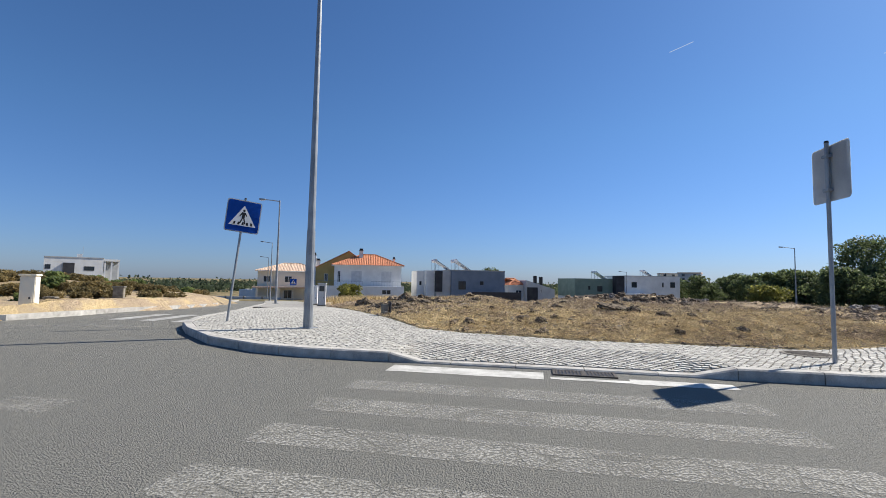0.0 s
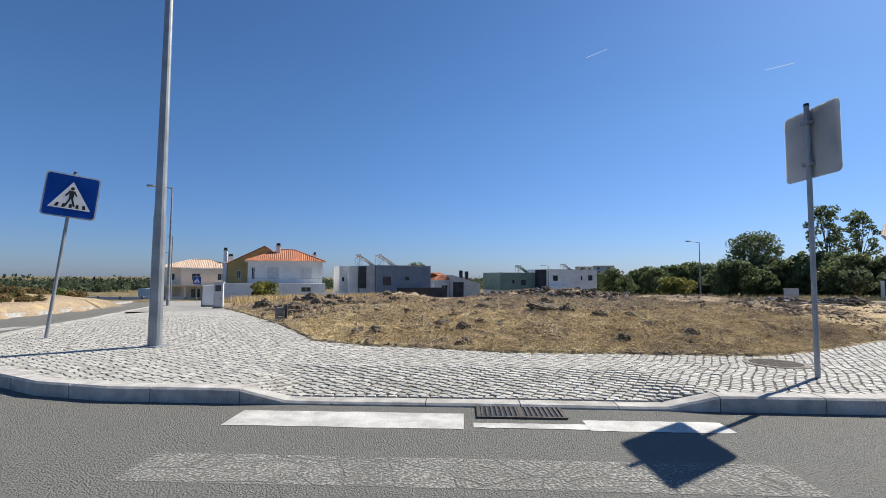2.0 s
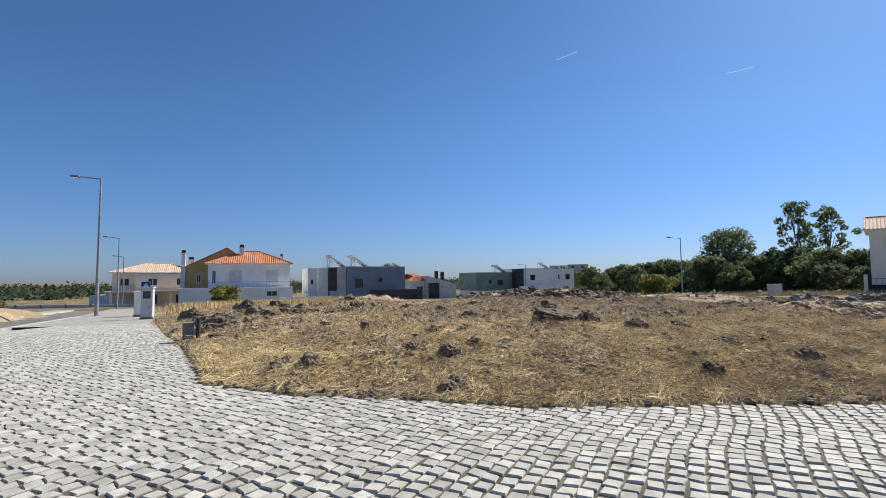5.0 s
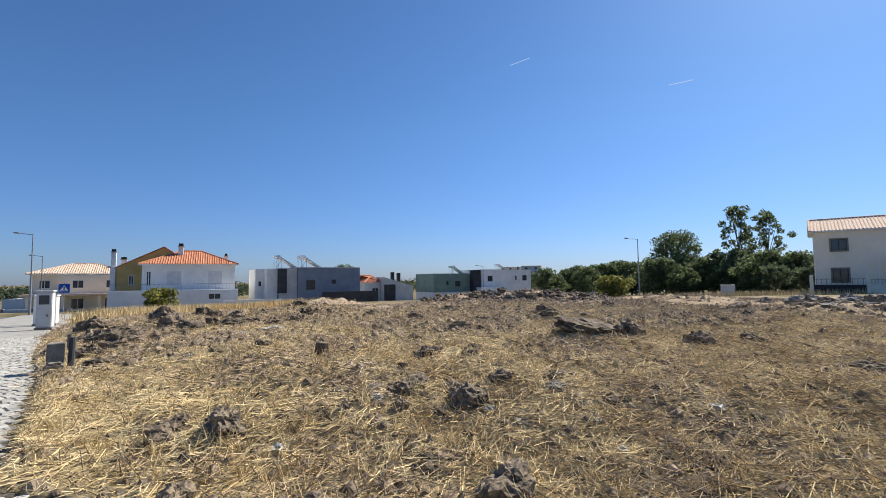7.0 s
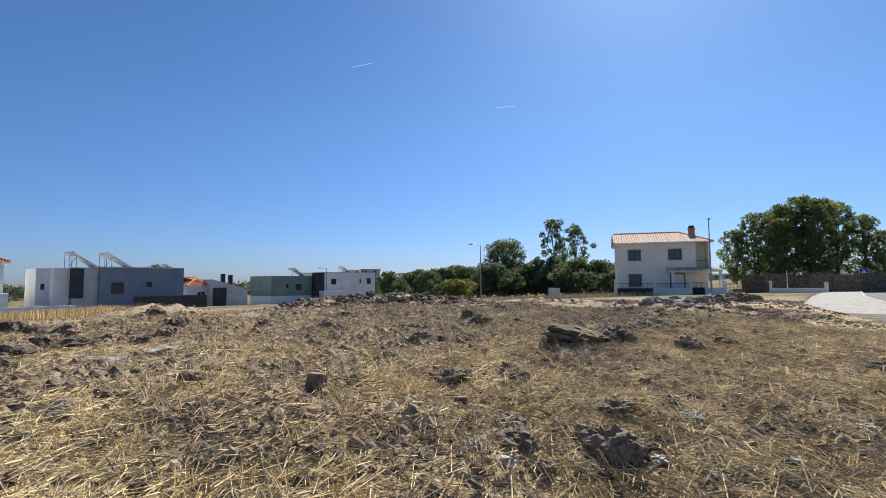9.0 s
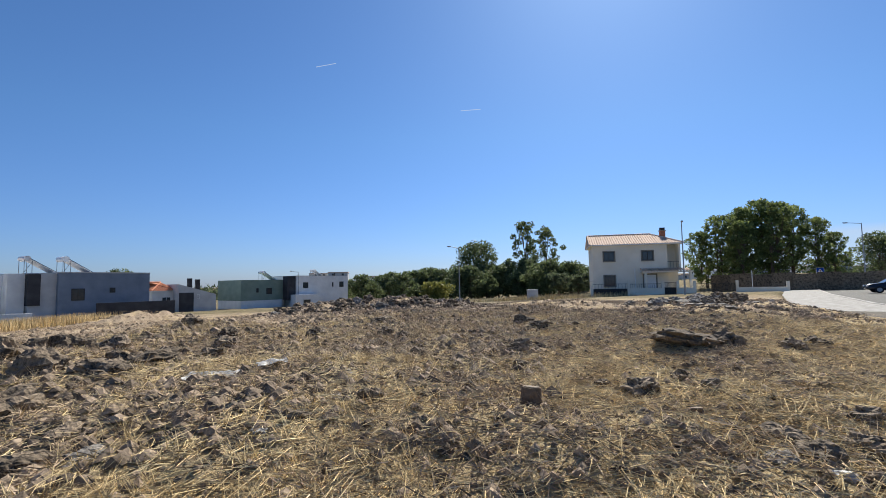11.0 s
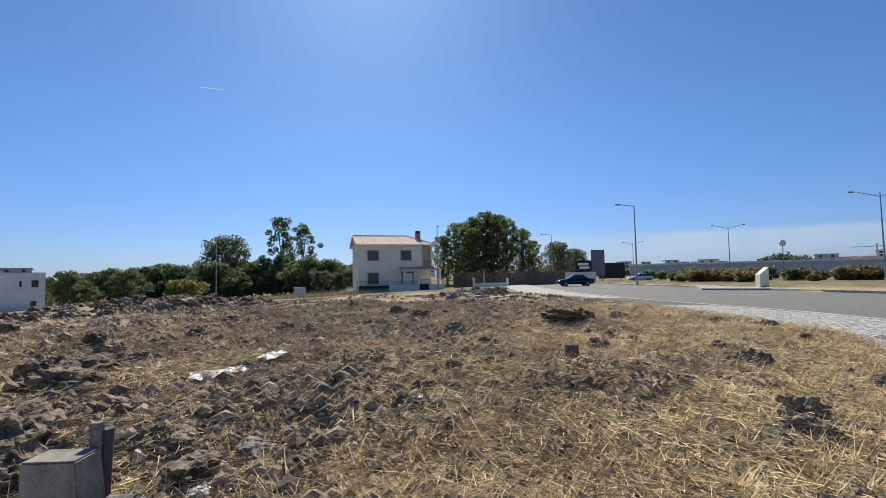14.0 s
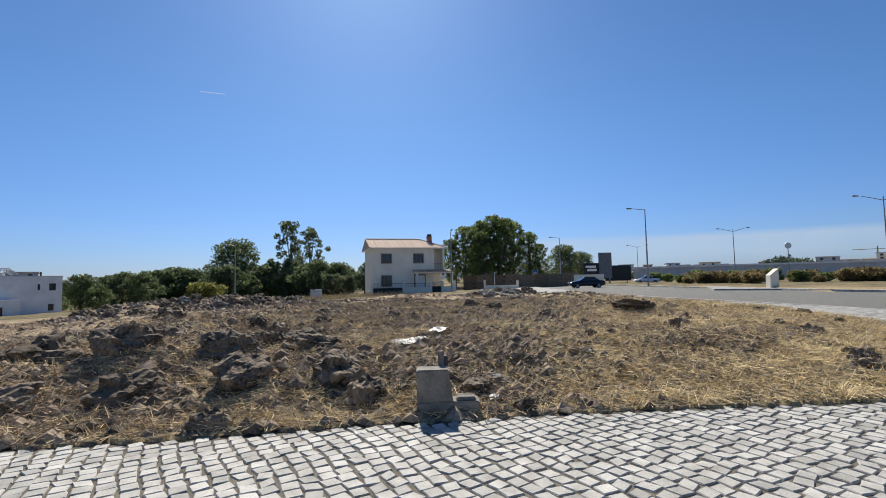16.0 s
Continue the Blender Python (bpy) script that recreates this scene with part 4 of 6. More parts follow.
def tan_house():
    z = -3.9
    h = thing("tan_house", facing(-44.5, 104, -31.0, 108, z), "tan two-storey house with pale tiled roofs", "house")
    part("wall", boxed(0, 14.5, 2, 12, -0.5, 6.8), M_CREAM_WALL, h)
    part("wall", boxed(4.0, 14.5, 0, 2, -0.5, 6.6), M_CREAM_WALL, h)
    hip_roof(h, 0, 14.5, 1.2, 12, 6.9, 1.9, M_ROOF_PALE, over=0.4)
    part("porch_roof", boxed(-0.6, 15, -2.2, 1.99, 3.0, 3.35), M_ROOF_PALE, h)
    for x in (0.4, 5.0, 10, 14.2):
        part("porch_post", boxed(x - 0.2, x + 0.2, -2.0, -1.6, -0.5, 3.0), M_CREAM_WALL, h)
    add_window(h, 2.0, 5.0, 1.5, 1.4, 2.0)
    for x in (6.8, 11.6):
        add_window(h, x, 5.0, 1.6, 1.4, 0.0)
        add_window(h, x, 1.6, 1.8, 1.9, 0.0)
    chimney(h, 13.2, 5, 7.5, 9.6, 1.0)


tan_house()


def grey_house():
    z = -3.4
    h = thing("grey_house", facing(-2.9, 91.2, 10.0, 95.4, z), "slate grey flat-roofed modern house with solar heaters", "house")
    L, D, H = 13.55, 12, 6.8
    part("wall", boxed(2.3, L, 0, D, -0.5, H), M_GREY_WALL, h, "slate grey rendered block")
    part("parapet", boxed(2.25, L + 0.05, -0.05, D + 0.05, H, H + 0.14), M_LIGHT_GREY, h)
    part("wing", boxed(-0.75, 0.55, 0.3, 2.0, 2.6, H - 0.15), M_DARK_WALL, h, "charcoal upper bay")
    part("wing", boxed(-0.6, 2.298, 0.6, D, -0.5, H - 0.02), M_LIGHT_GREY, h, "pale grey side block")
    part("wing", boxed(-2.5, -0.77, 1.2, 7, -0.5, H - 0.1), M_WHITE_WALL, h, "white rendered wing")
    part("wing", boxed(-3.9, -2.502, 3.0, 8, -0.5, H - 0.15), M_WHITE_WALL, h, "set-back white wing")
    part("low_wall", boxed(-9.5, -1.0, -2.5, -2.2, -0.5, 1.8), M_WHITE_WALL, h, "low white boundary wall")
    add_window(h, 4.5, 3.9, 1.5, 1.6, 0.0, frame_mat=M_BLACK)
    add_window(h, 8.6, 4.4, 0.7, 0.7, 0.0, frame_mat=M_BLACK)
    add_window(h, -3.2, 4.2, 0.4, 0.8, 3.0, frame_mat=M_BLACK)
    solar_heater(h, 0.4, 3.0, H, 1.35)
    solar_heater(h, 5.6, 6.0, H, 1.5)
    part("fence_wall", boxed(5.6, 15.8, -3.0, -2.7, -0.5, 2.7), M_DARK_WALL, h, "dark boundary wall")
    b = thing("small_white_house", facing(12.7, 112, 17.9, 114, z), "small white house with an orange tiled roof", "house")
    part("wall", boxed(0, 4.4, 0, 7, -0.5, 4.0), M_WHITE_WALL, b)
    hip_roof(b, 0, 4.4, 0, 7, 4.05, 1.6, M_ROOF_RED, over=0.3)
    add_window(b, 2.6, 2.2, 1.6, 1.3, 0.0)
    g = thing("grey_shed", facing(16.6, 110, 23.4, 110.6, z), "light grey shed with a sloping roof and dark door", "house")
    s = boxed(0, 6.6, 0, 8, -0.5, 5.2)
    for v in s.verts:
        if v.co.z > 3 and v.co.x > 3:
            v.co.z -= 2.0
    part("wall", s, M_LIGHT_GREY, g)
    part("door", boxed(0.1, 2.6, -0.06, -0.002, 0, 3.6), M_DARK_WALL, g, "charcoal panel door")
    add_window(g, 3.4, 2.8, 0.4, 0.9, 0.0)
    part("flue", boxed(2.2, 2.9, 2, 2.8, 4, 6.3), M_BLACK, g)
    part("flue", boxed(3.6, 4.3, 2, 2.8, 4, 6.1), M_BLACK, g)


grey_house()


def green_white_house():
    z = -3.9
    h = thing("white_modern_house", facing(40.1, 112.5, 53.9, 114.7, z), "white flat-roofed modern house with small square windows", "house")
    H = 7.15
    part("wall", boxed(0, 14.0, 0, 11, -0.5, H), M_WHITE_WALL, h)
    part("parapet", boxed(-0.04, 14.04, -0.04, 11.04, H, H + 0.12), M_LIGHT_GREY, h)
    part("bay", boxed(-2.0, -0.003, 0.3, 2.2, 2.0, H), M_DARK_WALL, h, "charcoal upper bay")
    part("terrace", boxed(-1.4, 5.0, -2.0, -0.003, -0.5, 3.1), M_WHITE_WALL, h, "white ground floor front")
    add_window(h, 2.3, 5.1, 1.3, 1.3, 0.0, frame_mat=M_BLACK)
    add_window(h, 9.6, 5.2, 0.35, 1.1, 0.0, frame_mat=M_BLACK)
    add_window(h, 12.1, 5.2, 1.2, 1.3, 0.0, frame_mat=M_BLACK)
    add_window(h, 11.9, 1.4, 1.0, 1.2, 0.0, frame_mat=M_BLACK)
    add_window(h, 1.4, 1.2, 1.7, 1.5, -2.0, frame_mat=M_BLACK)
    solar_heater(h, 7.4, 4, H)
    part("flue", tubed((12.3, 3, H), (12.3, 3, H + 0.9), 0.15, 0.15, 8), M_BLACK, h)
    g = thing("green_house", facing(28.4, 112.6, 39.6, 114.8, z - 0.1), "grey-green flat-roofed house with small windows", "house")
    part("wall", boxed(0, 9.6, 0, 10, 2.2, 6.5), M_GREEN_WALL, g, "grey-green upper storey")
    part("base", boxed(0.05, 9.5, 0.05, 10, -0.5, 2.2), M_WHITE_WALL, g, "white plinth")
    add_window(g, 3.6, 4.3, 0.5, 0.9, 0.0, frame_mat=M_BLACK)
    add_window(g, 6.3, 4.1, 1.3, 1.3, 0.0, frame_mat=M_BLACK)
    solar_heater(g, 7.6, 4, 6.5, 1.2)
    part("wall", boxed(9.61, 10.9, 1.5, 10, -0.5, 6.0), M_WHITE_WALL, g)


green_white_house()


def distant_white_house():
    h = thing("white_villa", facing(-87.2, 97.0, -77.0, 105.3, 0.4), "white flat-roofed villa with dark windows and a portico", "house")
    h.scale = (0.76, 0.76, 1.15)
    part("wall", boxed(0, 13.5, 0, 9, -2.5, 4.0), M_WHITE_WALL, h)
    part("parapet", boxed(-0.1, 13.6, -0.1, 9, 4.0, 4.15), M_LIGHT_GREY, h)
    part("roof", boxed(13.502, 17.5, 0.0, 8, 3.5, 3.9), M_WHITE_WALL, h)
    for x in (13.9, 15.5, 17.2):
        part("column", boxed(x - 0.2, x + 0.2, 0.1, 0.5, -2.5, 3.5), M_WHITE_WALL, h)
    part("back_wall", boxed(13.502, 17.5, 3.0, 8, -2.5, 3.5), M_LIGHT_GREY, h)
    part("bay", boxed(4.2, 6.8, -0.5, -0.003, -2.5, 3.0), M_DARK_WALL, h, "dark glazed bay")
    add_window(h, 0.9, 2.2, 1.2, 0.8, 0.0, frame_mat=M_BLACK)
    add_window(h, 10.2, 2.0, 2.4, 0.8, 0.0, frame_mat=M_BLACK)
    part("antenna", tubed((8.5, 4, 4), (8.5, 4, 6.3), 0.04, 0.03, 6), M_STEEL, h)
    part("flue", boxed(7.2, 8.4, 3, 4, 4.15, 4.8), M_LIGHT_GREY, h)


distant_white_house()


def gate_box():
    ob = thing("metal_gate", pose(-16.6, 14.6, 0, 0, 0, 25), "pale green metal gate panel in a white frame", "gate")
    part("panel", boxed(-2.2, -0.2, -0.04, 0.04, 0.05, 2.1), M_SHUTTER, ob)
    part("gate_post", boxed(-0.2, 0.12, -0.15, 0.15, -0.1, 2.35, bevel=0.01), M_WHITE_WALL, ob)
    part("gate_post", boxed(-2.6, -2.25, -0.15, 0.15, -0.1, 2.35, bevel=0.01), M_WHITE_WALL, ob)
    part("lintel", boxed(-2.25, -0.2, -0.06, 0.06, 2.12, 2.3), M_SHUTTER, ob)


gate_box()


def boundary_walls():
    w = thing("boundary_wall", facing(-62, 96, -34, 92, -4.4), "long grey boundary wall beyond the side street", "wall")
    for k in range(7):
        part("panel", boxed(4 * k, 4 * k + 3.95, 0, 0.25, -0.8, 1.9), M_LIGHT_GREY, w)
        part("pier", boxed(4 * k - 0.12, 4 * k + 0.18, -0.06, 0.31, -0.8, 2.0), M_CONCRETE, w)
    a = thing("white_annex", facing(-52, 112, -44, 112, -4.4), "low white flat-roofed building behind the wall", "house")
    part("wall", boxed(0, 8, 0, 5, -0.5, 2.9), M_WHITE_WALL, a)
    part("roof", boxed(3.2, 8.2, -0.3, 5.2, 2.9, 3.2), M_WHITE_WALL, a)


boundary_walls()


# ---- parked car ----
def car(x, y, turn, z):
    ob = thing("car", pose(x, y, z, 0, 0, turn), "dark blue saloon car parked beside the road", "car")
    prof = [(-2.2, 0.35), (-2.25, 0.62), (-2.1, 0.9), (-1.5, 0.97), (1.05, 0.93), (2.0, 0.8), (2.2, 0.6), (2.2, 0.35), (1.8, 0.25), (-1.8, 0.25)]
    bm = bmesh.new()
    a = [bm.verts.new((px, -0.84, pz)) for px, pz in prof]
    b = [bm.verts.new((px, 0.84, pz)) for px, pz in prof]
    bm.faces.new(a)
    bm.faces.new(b[::-1])
    for i in range(len(prof)):
        j = (i + 1) % len(prof)
        bm.faces.new((a[j], a[i], b[i], b[j]))
    bmesh.ops.bevel(bm, geom=bm.edges[:], offset=0.05, segments=2, affect="EDGES")
    body = part("body", bm, M_CAR, ob, shade=True)
    cab = [(-1.55, 0.95), (-0.95, 1.38), (0.25, 1.42), (1.1, 0.93)]

    def prism(s0, s1, pts):
        bm = bmesh.new()
        a = [bm.verts.new((px, -s0 if pz < 1.1 else -s1, pz)) for px, pz in pts]
        b = [bm.verts.new((px, s0 if pz < 1.1 else s1, pz)) for px, pz in pts]
        bm.faces.new(a)
        bm.faces.new(b[::-1])
        for i in range(len(pts)):
            j = (i + 1) % len(pts)
            bm.faces.new((a[j], a[i], b[i], b[j]))
        return bm
    part("greenhouse", prism(0.78, 0.62, cab), M_GLASS, ob, "tinted car glass")
    part("roof_panel", prism(0.64, 0.64, [(-0.98, 1.36), (-0.9, 1.43), (0.2, 1.46), (0.3, 1.39)]), M_CAR, ob)
    for px in (-1.0, -0.3, 0.5):
        for s in (-1, 1):
            part("pillar", tubed((px, s * 0.78, 0.94), (px * 0.8, s * 0.635, 1.4), 0.035, 0.03, 6), M_CAR, ob)
    for px in (-1.35, 1.38):
        for s in (-1, 1):
            w = part("wheel", tubed((px, s * 0.68, 0.31), (px, s * 0.87, 0.31), 0.31, 0.31, 20), M_TYRE, ob)
            part("rim", tubed((px, s * 0.86, 0.31), (px, s * 0.885, 0.31), 0.2, 0.17, 14), M_STEEL, w)
    for s in (-1, 1):
        part("headlight", boxed(2.1, 2.2, s * 0.62 - 0.16, s * 0.62 + 0.16, 0.6, 0.74, bevel=0.02), M_SIGN_WHITE, ob, "clear headlight")
        part("tail_light", boxed(-2.25, -2.18, s * 0.62 - 0.14, s * 0.62 + 0.14, 0.68, 0.86, bevel=0.02), M_ROOF_RED, ob, "red tail light")
        part("mirror", boxed(0.7, 0.85, s * 0.92 - 0.08, s * 0.92 + 0.08, 0.93, 1.05, bevel=0.03), M_CAR, ob)
    return ob


car(57.4, 18.6, 110, base(57, 18) - 0.155)
van = car(92.0, 9.0, 100, base(92, 9) - 0.155)
tagged(van, "small pale car far along the road", "car")
for o in van.children:
    if o.name.startswith(("body", "roof_panel", "pillar", "mirror")):
        o.data.materials[0] = M_WHITE_PAINT


# ---- hoardings and walls beyond the road bend ----
def hoarding(x, y, w, h, foot, turn, mat, label, blocks=0):
    ob = thing("billboard", pose(x, y, base(x, y) - 0.2, 0, 0, turn), label, "billboard", "billboards")
    part("board", boxed(-w / 2, w / 2, -0.06, 0.06, foot, foot + h), mat, ob)
    for s in (-0.35, 0.35):
        part("post", boxed(s * w - 0.08, s * w + 0.08, 0.07, 0.22, -0.2, foot + h), M_STEEL, ob)
    for k in range(blocks):
        part("lettering", boxed(-w * 0.36 + (k % 2) * w * 0.1, w * 0.3 + (k % 2) * w * 0.05, -0.075, -0.061, foot + h * (0.58 - 0.3 * k), foot + h * (0.78 - 0.3 * k)), M_SIGN_WHITE, ob, "white bars")


hoarding(88.6, 16.4, 2.7, 4.9, 1.2, -60, M_BOARD, "tall grey billboard on posts beside the road")
hoarding(86.0, 18.9, 2.9, 2.1, 2.0, -75, M_BLACK, "dark billboard with white lettering bars", 2)
hoarding(98.0, 14.0, 5.4, 3.2, 0.6, -70, M_BLACK, "wide black billboard with a white blot")


def road_walls():
    w = thing("retaining_wall", facing(76, 41, 79.5, 21, -0.6), "dark weathered retaining wall below the trees", "wall")
    for k in range(8):
        part("section", boxed(2.55 * k, 2.55 * k + 2.54, 0, 0.3, -0.6, 2.3 + 0.18 * (k % 2)), M_ROCK, w)
    c = thing("cream_wall", facing(78.5, 21.6, 78.5, 16.6, -0.5), "cream gateway wall with a dark coping", "wall")
    part("wall", boxed(0, 5, 0, 0.4, -0.4, 2.0), M_CREAM_WALL, c)
    part("coping", boxed(1.6, 3.4, -0.1, 0.5, 2.0, 2.5), M_DARK_WALL, c)
    s = thing("warehouse", facing(165, 8, 150, -62, -1.5), "long low white warehouse behind shrubs", "warehouse")
    part("wall", boxed(0, 71, 0, 18, -1, 5.0), M_LIGHT_GREY, s)
    part("roof", boxed(-0.4, 71.4, -0.4, 18.4, 5.0, 5.5), M_WHITE_WALL, s)
    for k in range(12):
        part("loading_door", boxed(3 + 5.6 * k, 5.4 + 5.6 * k, -0.05, -0.003, 0, 3.2), M_SHUTTER, s)


road_walls()


def round_sign(x, y):
    ob = thing("round_sign", pose(x, y, base(x, y), 0, 0, -80), "round pale sign on a tall post", "road sign")
    part("post", tubed((0, 0, 0), (0, 0, 5.0), 0.06, 0.05, 8), M_STEEL, ob)
    part("disc", tubed((0, -0.1, 5.0), (0, -0.04, 5.0), 0.42, 0.42, 20), M_SIGN_BACK, ob)


round_sign(70.3, -7.6)


def city_block(x, y, w, d, h, z, turn, mat, label, floors):
    ob = thing("apartment_building", pose(x, y, z, 0, 0, turn), label, "building", "town on the hill")
    part("wall", boxed(-w / 2, w / 2, -d / 2, d / 2, -12, h), mat, ob)
    part("roof", boxed(-w / 2 - 0.3, w / 2 + 0.3, -d / 2 - 0.3, d / 2 + 0.3, h, h + 0.6), M_ROOF_PALE if floors < 4 else M_LIGHT_GREY, ob)
    n = max(2, int(w / 5))
    for f in range(floors):
        for k in range(n):
            px, pz = -w / 2 + w * (k + 0.5) / n, (f + 0.55) * h / floors
            part("window", boxed(px - 0.8, px + 0.8, -d / 2 - 0.15, -d / 2 - 0.01, pz - 0.7, pz + 0.7), M_GLASS, ob)


rng = random.Random(4)
for k in range(74):
    az = 60 + k * 1.0 + rng.uniform(-0.7, 0.7) if k < 58 else 24 + (k - 58) * 2.2
    r = rng.uniform(330, 470)
    bx, by = r * math.sin(radians(az)), r * math.cos(radians(az))
    tall = rng.random() < 0.22
    city_block(bx, by, rng.uniform(6, 13), 8, 8.5 if tall else rng.uniform(4, 5.6), rng.uniform(-1.0, 4.5), -az + rng.uniform(-20, 20), rng.choice((M_WHITE_WALL, M_WHITE_WALL, M_LIGHT_GREY, M_CREAM_WALL)),
               "pale apartment block on the distant hill" if tall else "pale house on the distant hill", 4 if tall else 2)


def crane():
    ob = thing("tower_crane", pose(417, -168, -3, 0, 0, 60), "yellow tower crane over the distant town", "crane")
    m = material("crane_yellow", (0.5, 0.36, 0.08), (0.6, 0.44, 0.1), 1, 0.6, 0, 10)
    part("mast", boxed(-0.35, 0.35, -0.35, 0.35, -10, 22), m, ob)
    part("jib", boxed(-4, 14, -0.2, 0.2, 19.7, 20.1), m, ob)


crane()


# ---- trees and scrub ----
def leaf_cloud(clumps, leaf, seed):
    """Many small leaf cards scattered in uneven clumps; returns vertices and faces."""
    r = np.random.RandomState(seed)
    verts, faces = [], []
    for cx, cy, cz, cr, n in clumps:
        d = r.normal(size=(n, 3))
        d /= np.linalg.norm(d, axis=1)[:, None]
        rad = cr * (0.45 + 0.6 * r.rand(n) ** 0.5)
        c = np.array((cx, cy, cz)) + d * rad[:, None] * np.array((1, 1, 0.8))
        u = r.normal(size=(n, 3))
        u /= np.linalg.norm(u, axis=1)[:, None]
        w = np.cross(u, d + 0.4 * r.normal(size=(n, 3)))
        w /= np.linalg.norm(w, axis=1)[:, None]
        s = leaf * (0.6 + 0.8 * r.rand(n))[:, None]
        for p, a, b in zip(c, u * s, w * s * 0.55):
            k = len(verts)
            verts += [tuple(p - a), tuple(p + b), tuple(p + a), tuple(p - b)]
            faces.append((k, k + 1, k + 2, k + 3))
    return verts, faces


def tree(name, h, crown_r, trunk_h, mat, label, seed, leaf=0.3, clumps=26, per=110, tall=1.0, trunk_r=0.28, gaps=0.9, shrub=False, stems=1):
    r = random.Random(seed)
    ob = thing(name, Matrix.Identity(4), label, "tree" if not shrub else "shrub")
    cl = []
    for k in range(clumps):
        f = (k + 0.5) / clumps
        a = k * 2.4 + r.uniform(-0.4, 0.4)
        zz = trunk_h + (h - trunk_h) * f ** (0.8)
        prof = math.sin(math.pi * clamp(0.15 + 0.8 * f)) ** 0.6
        rr = crown_r * prof * r.uniform(0.25, gaps)
        cl.append((rr * math.cos(a), rr * math.sin(a), min(zz, h - 0.5), crown_r * r.uniform(0.22, 0.42) * tall, per))
    bm = bmesh.new()
    for s in range(stems):
        ox, oy = (0, 0) if stems == 1 else (r.uniform(-0.35, 0.35) * crown_r, r.uniform(-0.35, 0.35) * crown_r)
        prev, pr = Vector((ox, oy, -0.4)), trunk_r
        for k in range(1, 6):
            p = Vector((ox + r.uniform(-0.15, 0.15) * k, oy + r.uniform(-0.15, 0.15) * k, h * 0.8 * k / 5))
            tube(bm, prev, p, pr, pr * 0.78, 8)
            prev, pr = p, pr * 0.78
    for cx, cy, cz, cr, n in cl[::2]:
        z0 = max(trunk_h * 0.6, cz * 0.55)
        tube(bm, (0, 0, z0), (cx * 0.85, cy * 0.85, cz), trunk_r * 0.32, trunk_r * 0.1, 6)
    part("trunk", bm, M_BARK, ob, "brown bark")
    v, f = leaf_cloud(cl, leaf, seed)
    c = mesh_object("crown", v, f, mat, ob)
    return ob


def plant(proto, x, y, z, scale, turn, first=[]):
    m = pose(x, y, z, 0, 0, turn)
    if id(proto) not in first:
        first.append(id(proto))
        proto.matrix_world = m
        proto.scale = (scale,) * 3
        return proto
    ob = copy_thing(proto, m)
    ob.scale = (scale,) * 3
    return ob


def zf(x, y):
    return base(x, y) + field_height(x, y)


oak = tree("oak_tree", 14.5, 7.0, 3.0, M_LEAF_OAK, "broad dark green oak at the edge of the field", 3, 0.28, 64, 105, tall=0.72, gaps=1.0)
plant(oak, 96.2, 113, zf(96, 113), 1.12, 0)
plant(oak, 84, 122, zf(84, 122), 0.62, 80)
plant(oak, 101, 116, zf(101, 116), 0.72, 200)
pine = tree("pine_tree", 20.0, 5.2, 6.0, M_LEAF_OAK, "tall open-crowned tree with bare gaps", 8, 0.28, 34, 90, tall=0.62, gaps=1.2, trunk_r=0.3)
plant(pine, 109.5, 105.5, zf(109, 106), 1.14, 0)
plant(pine, 114.0, 101.0, zf(114, 101), 1.02, 130)
plant(oak, 9.8, 138, zf(9.8, 138), 0.62, 60)
holm = tree("holm_oak", 7.5, 4.2, 0.8, M_LEAF_OAK, "round dark holm oak in the row behind the plot", 11, 0.26, 34, 100, tall=0.85, gaps=1.0)
rng = random.Random(7)
for k in range(30):
    az = 20.5 + k * 1.18
    r = rng.uniform(128, 150) - 0.35 * k
    x, y = r * math.sin(radians(az)), r * math.cos(radians(az)) + 9
    plant(holm, x, y, zf(x, y) - 0.2, rng.uniform(0.95, 1.35) * (1.0 if k > 8 else 0.75), rng.uniform(0, 360))
for x, y, s in ((95, 96, 0.9), (99, 92, 0.95), (103, 88, 0.8), (88, 101, 0.85), (92, 105, 1.0), (104, 82, 0.8), (112, 80, 1.0), (118, 76, 1.0), (106, 95, 1.1)):
    plant(holm, x, y, zf(x, y) - 0.1, s, x * 37 % 360)
euc = tree("eucalyptus_tree", 18.0, 4.6, 3.5, M_LEAF_EUC, "tall eucalyptus with hanging green foliage in a dense grove", 21, 0.27, 72, 70, tall=0.62, gaps=1.05, trunk_r=0.24, stems=2)
for x, y, s in ((96, 50, 0.74), (98, 47, 0.9), (100.5, 44, 0.96), (103, 41.5, 1.03), (101, 38.5, 0.97), (105, 46, 0.9), (107, 38, 0.92), (105, 33.5, 0.78), (96, 43, 0.8), (107, 31.5, 0.62)):
    plant(euc, x, y, zf(x, y) - 1.2, s * 0.92, (x * 71 + y * 13) % 360)
plant(oak, 116, 26.5, zf(116, 26) - 0.3, 0.66, 40)
plant(oak, 121, 22.5, zf(121, 22) - 0.3, 0.55, 140)
olive = tree("olive_tree", 4.6, 2.4, 1.2, M_LEAF_OLIVE, "small grey-green olive tree on dry grass", 31, 0.2, 20, 110, trunk_r=0.18)
for x, y, s in ((76, 69, 1.0), (84, 70, 0.95), (90, 66, 1.0), (96, 61, 1.1), (88, 74, 0.8), (79.5, 63.5, 1.0), (84, 58, 1.05)):
    plant(olive, x, y, zf(x, y), s, x * 53 % 360)
yellow_bush = tree("yellow_bush", 2.6, 2.2, 0.1, M_LEAF_YELLOW, "yellow-green broom bush on the plot's edge", 41, 0.18, 18, 120, trunk_r=0.06, shrub=True, stems=4)
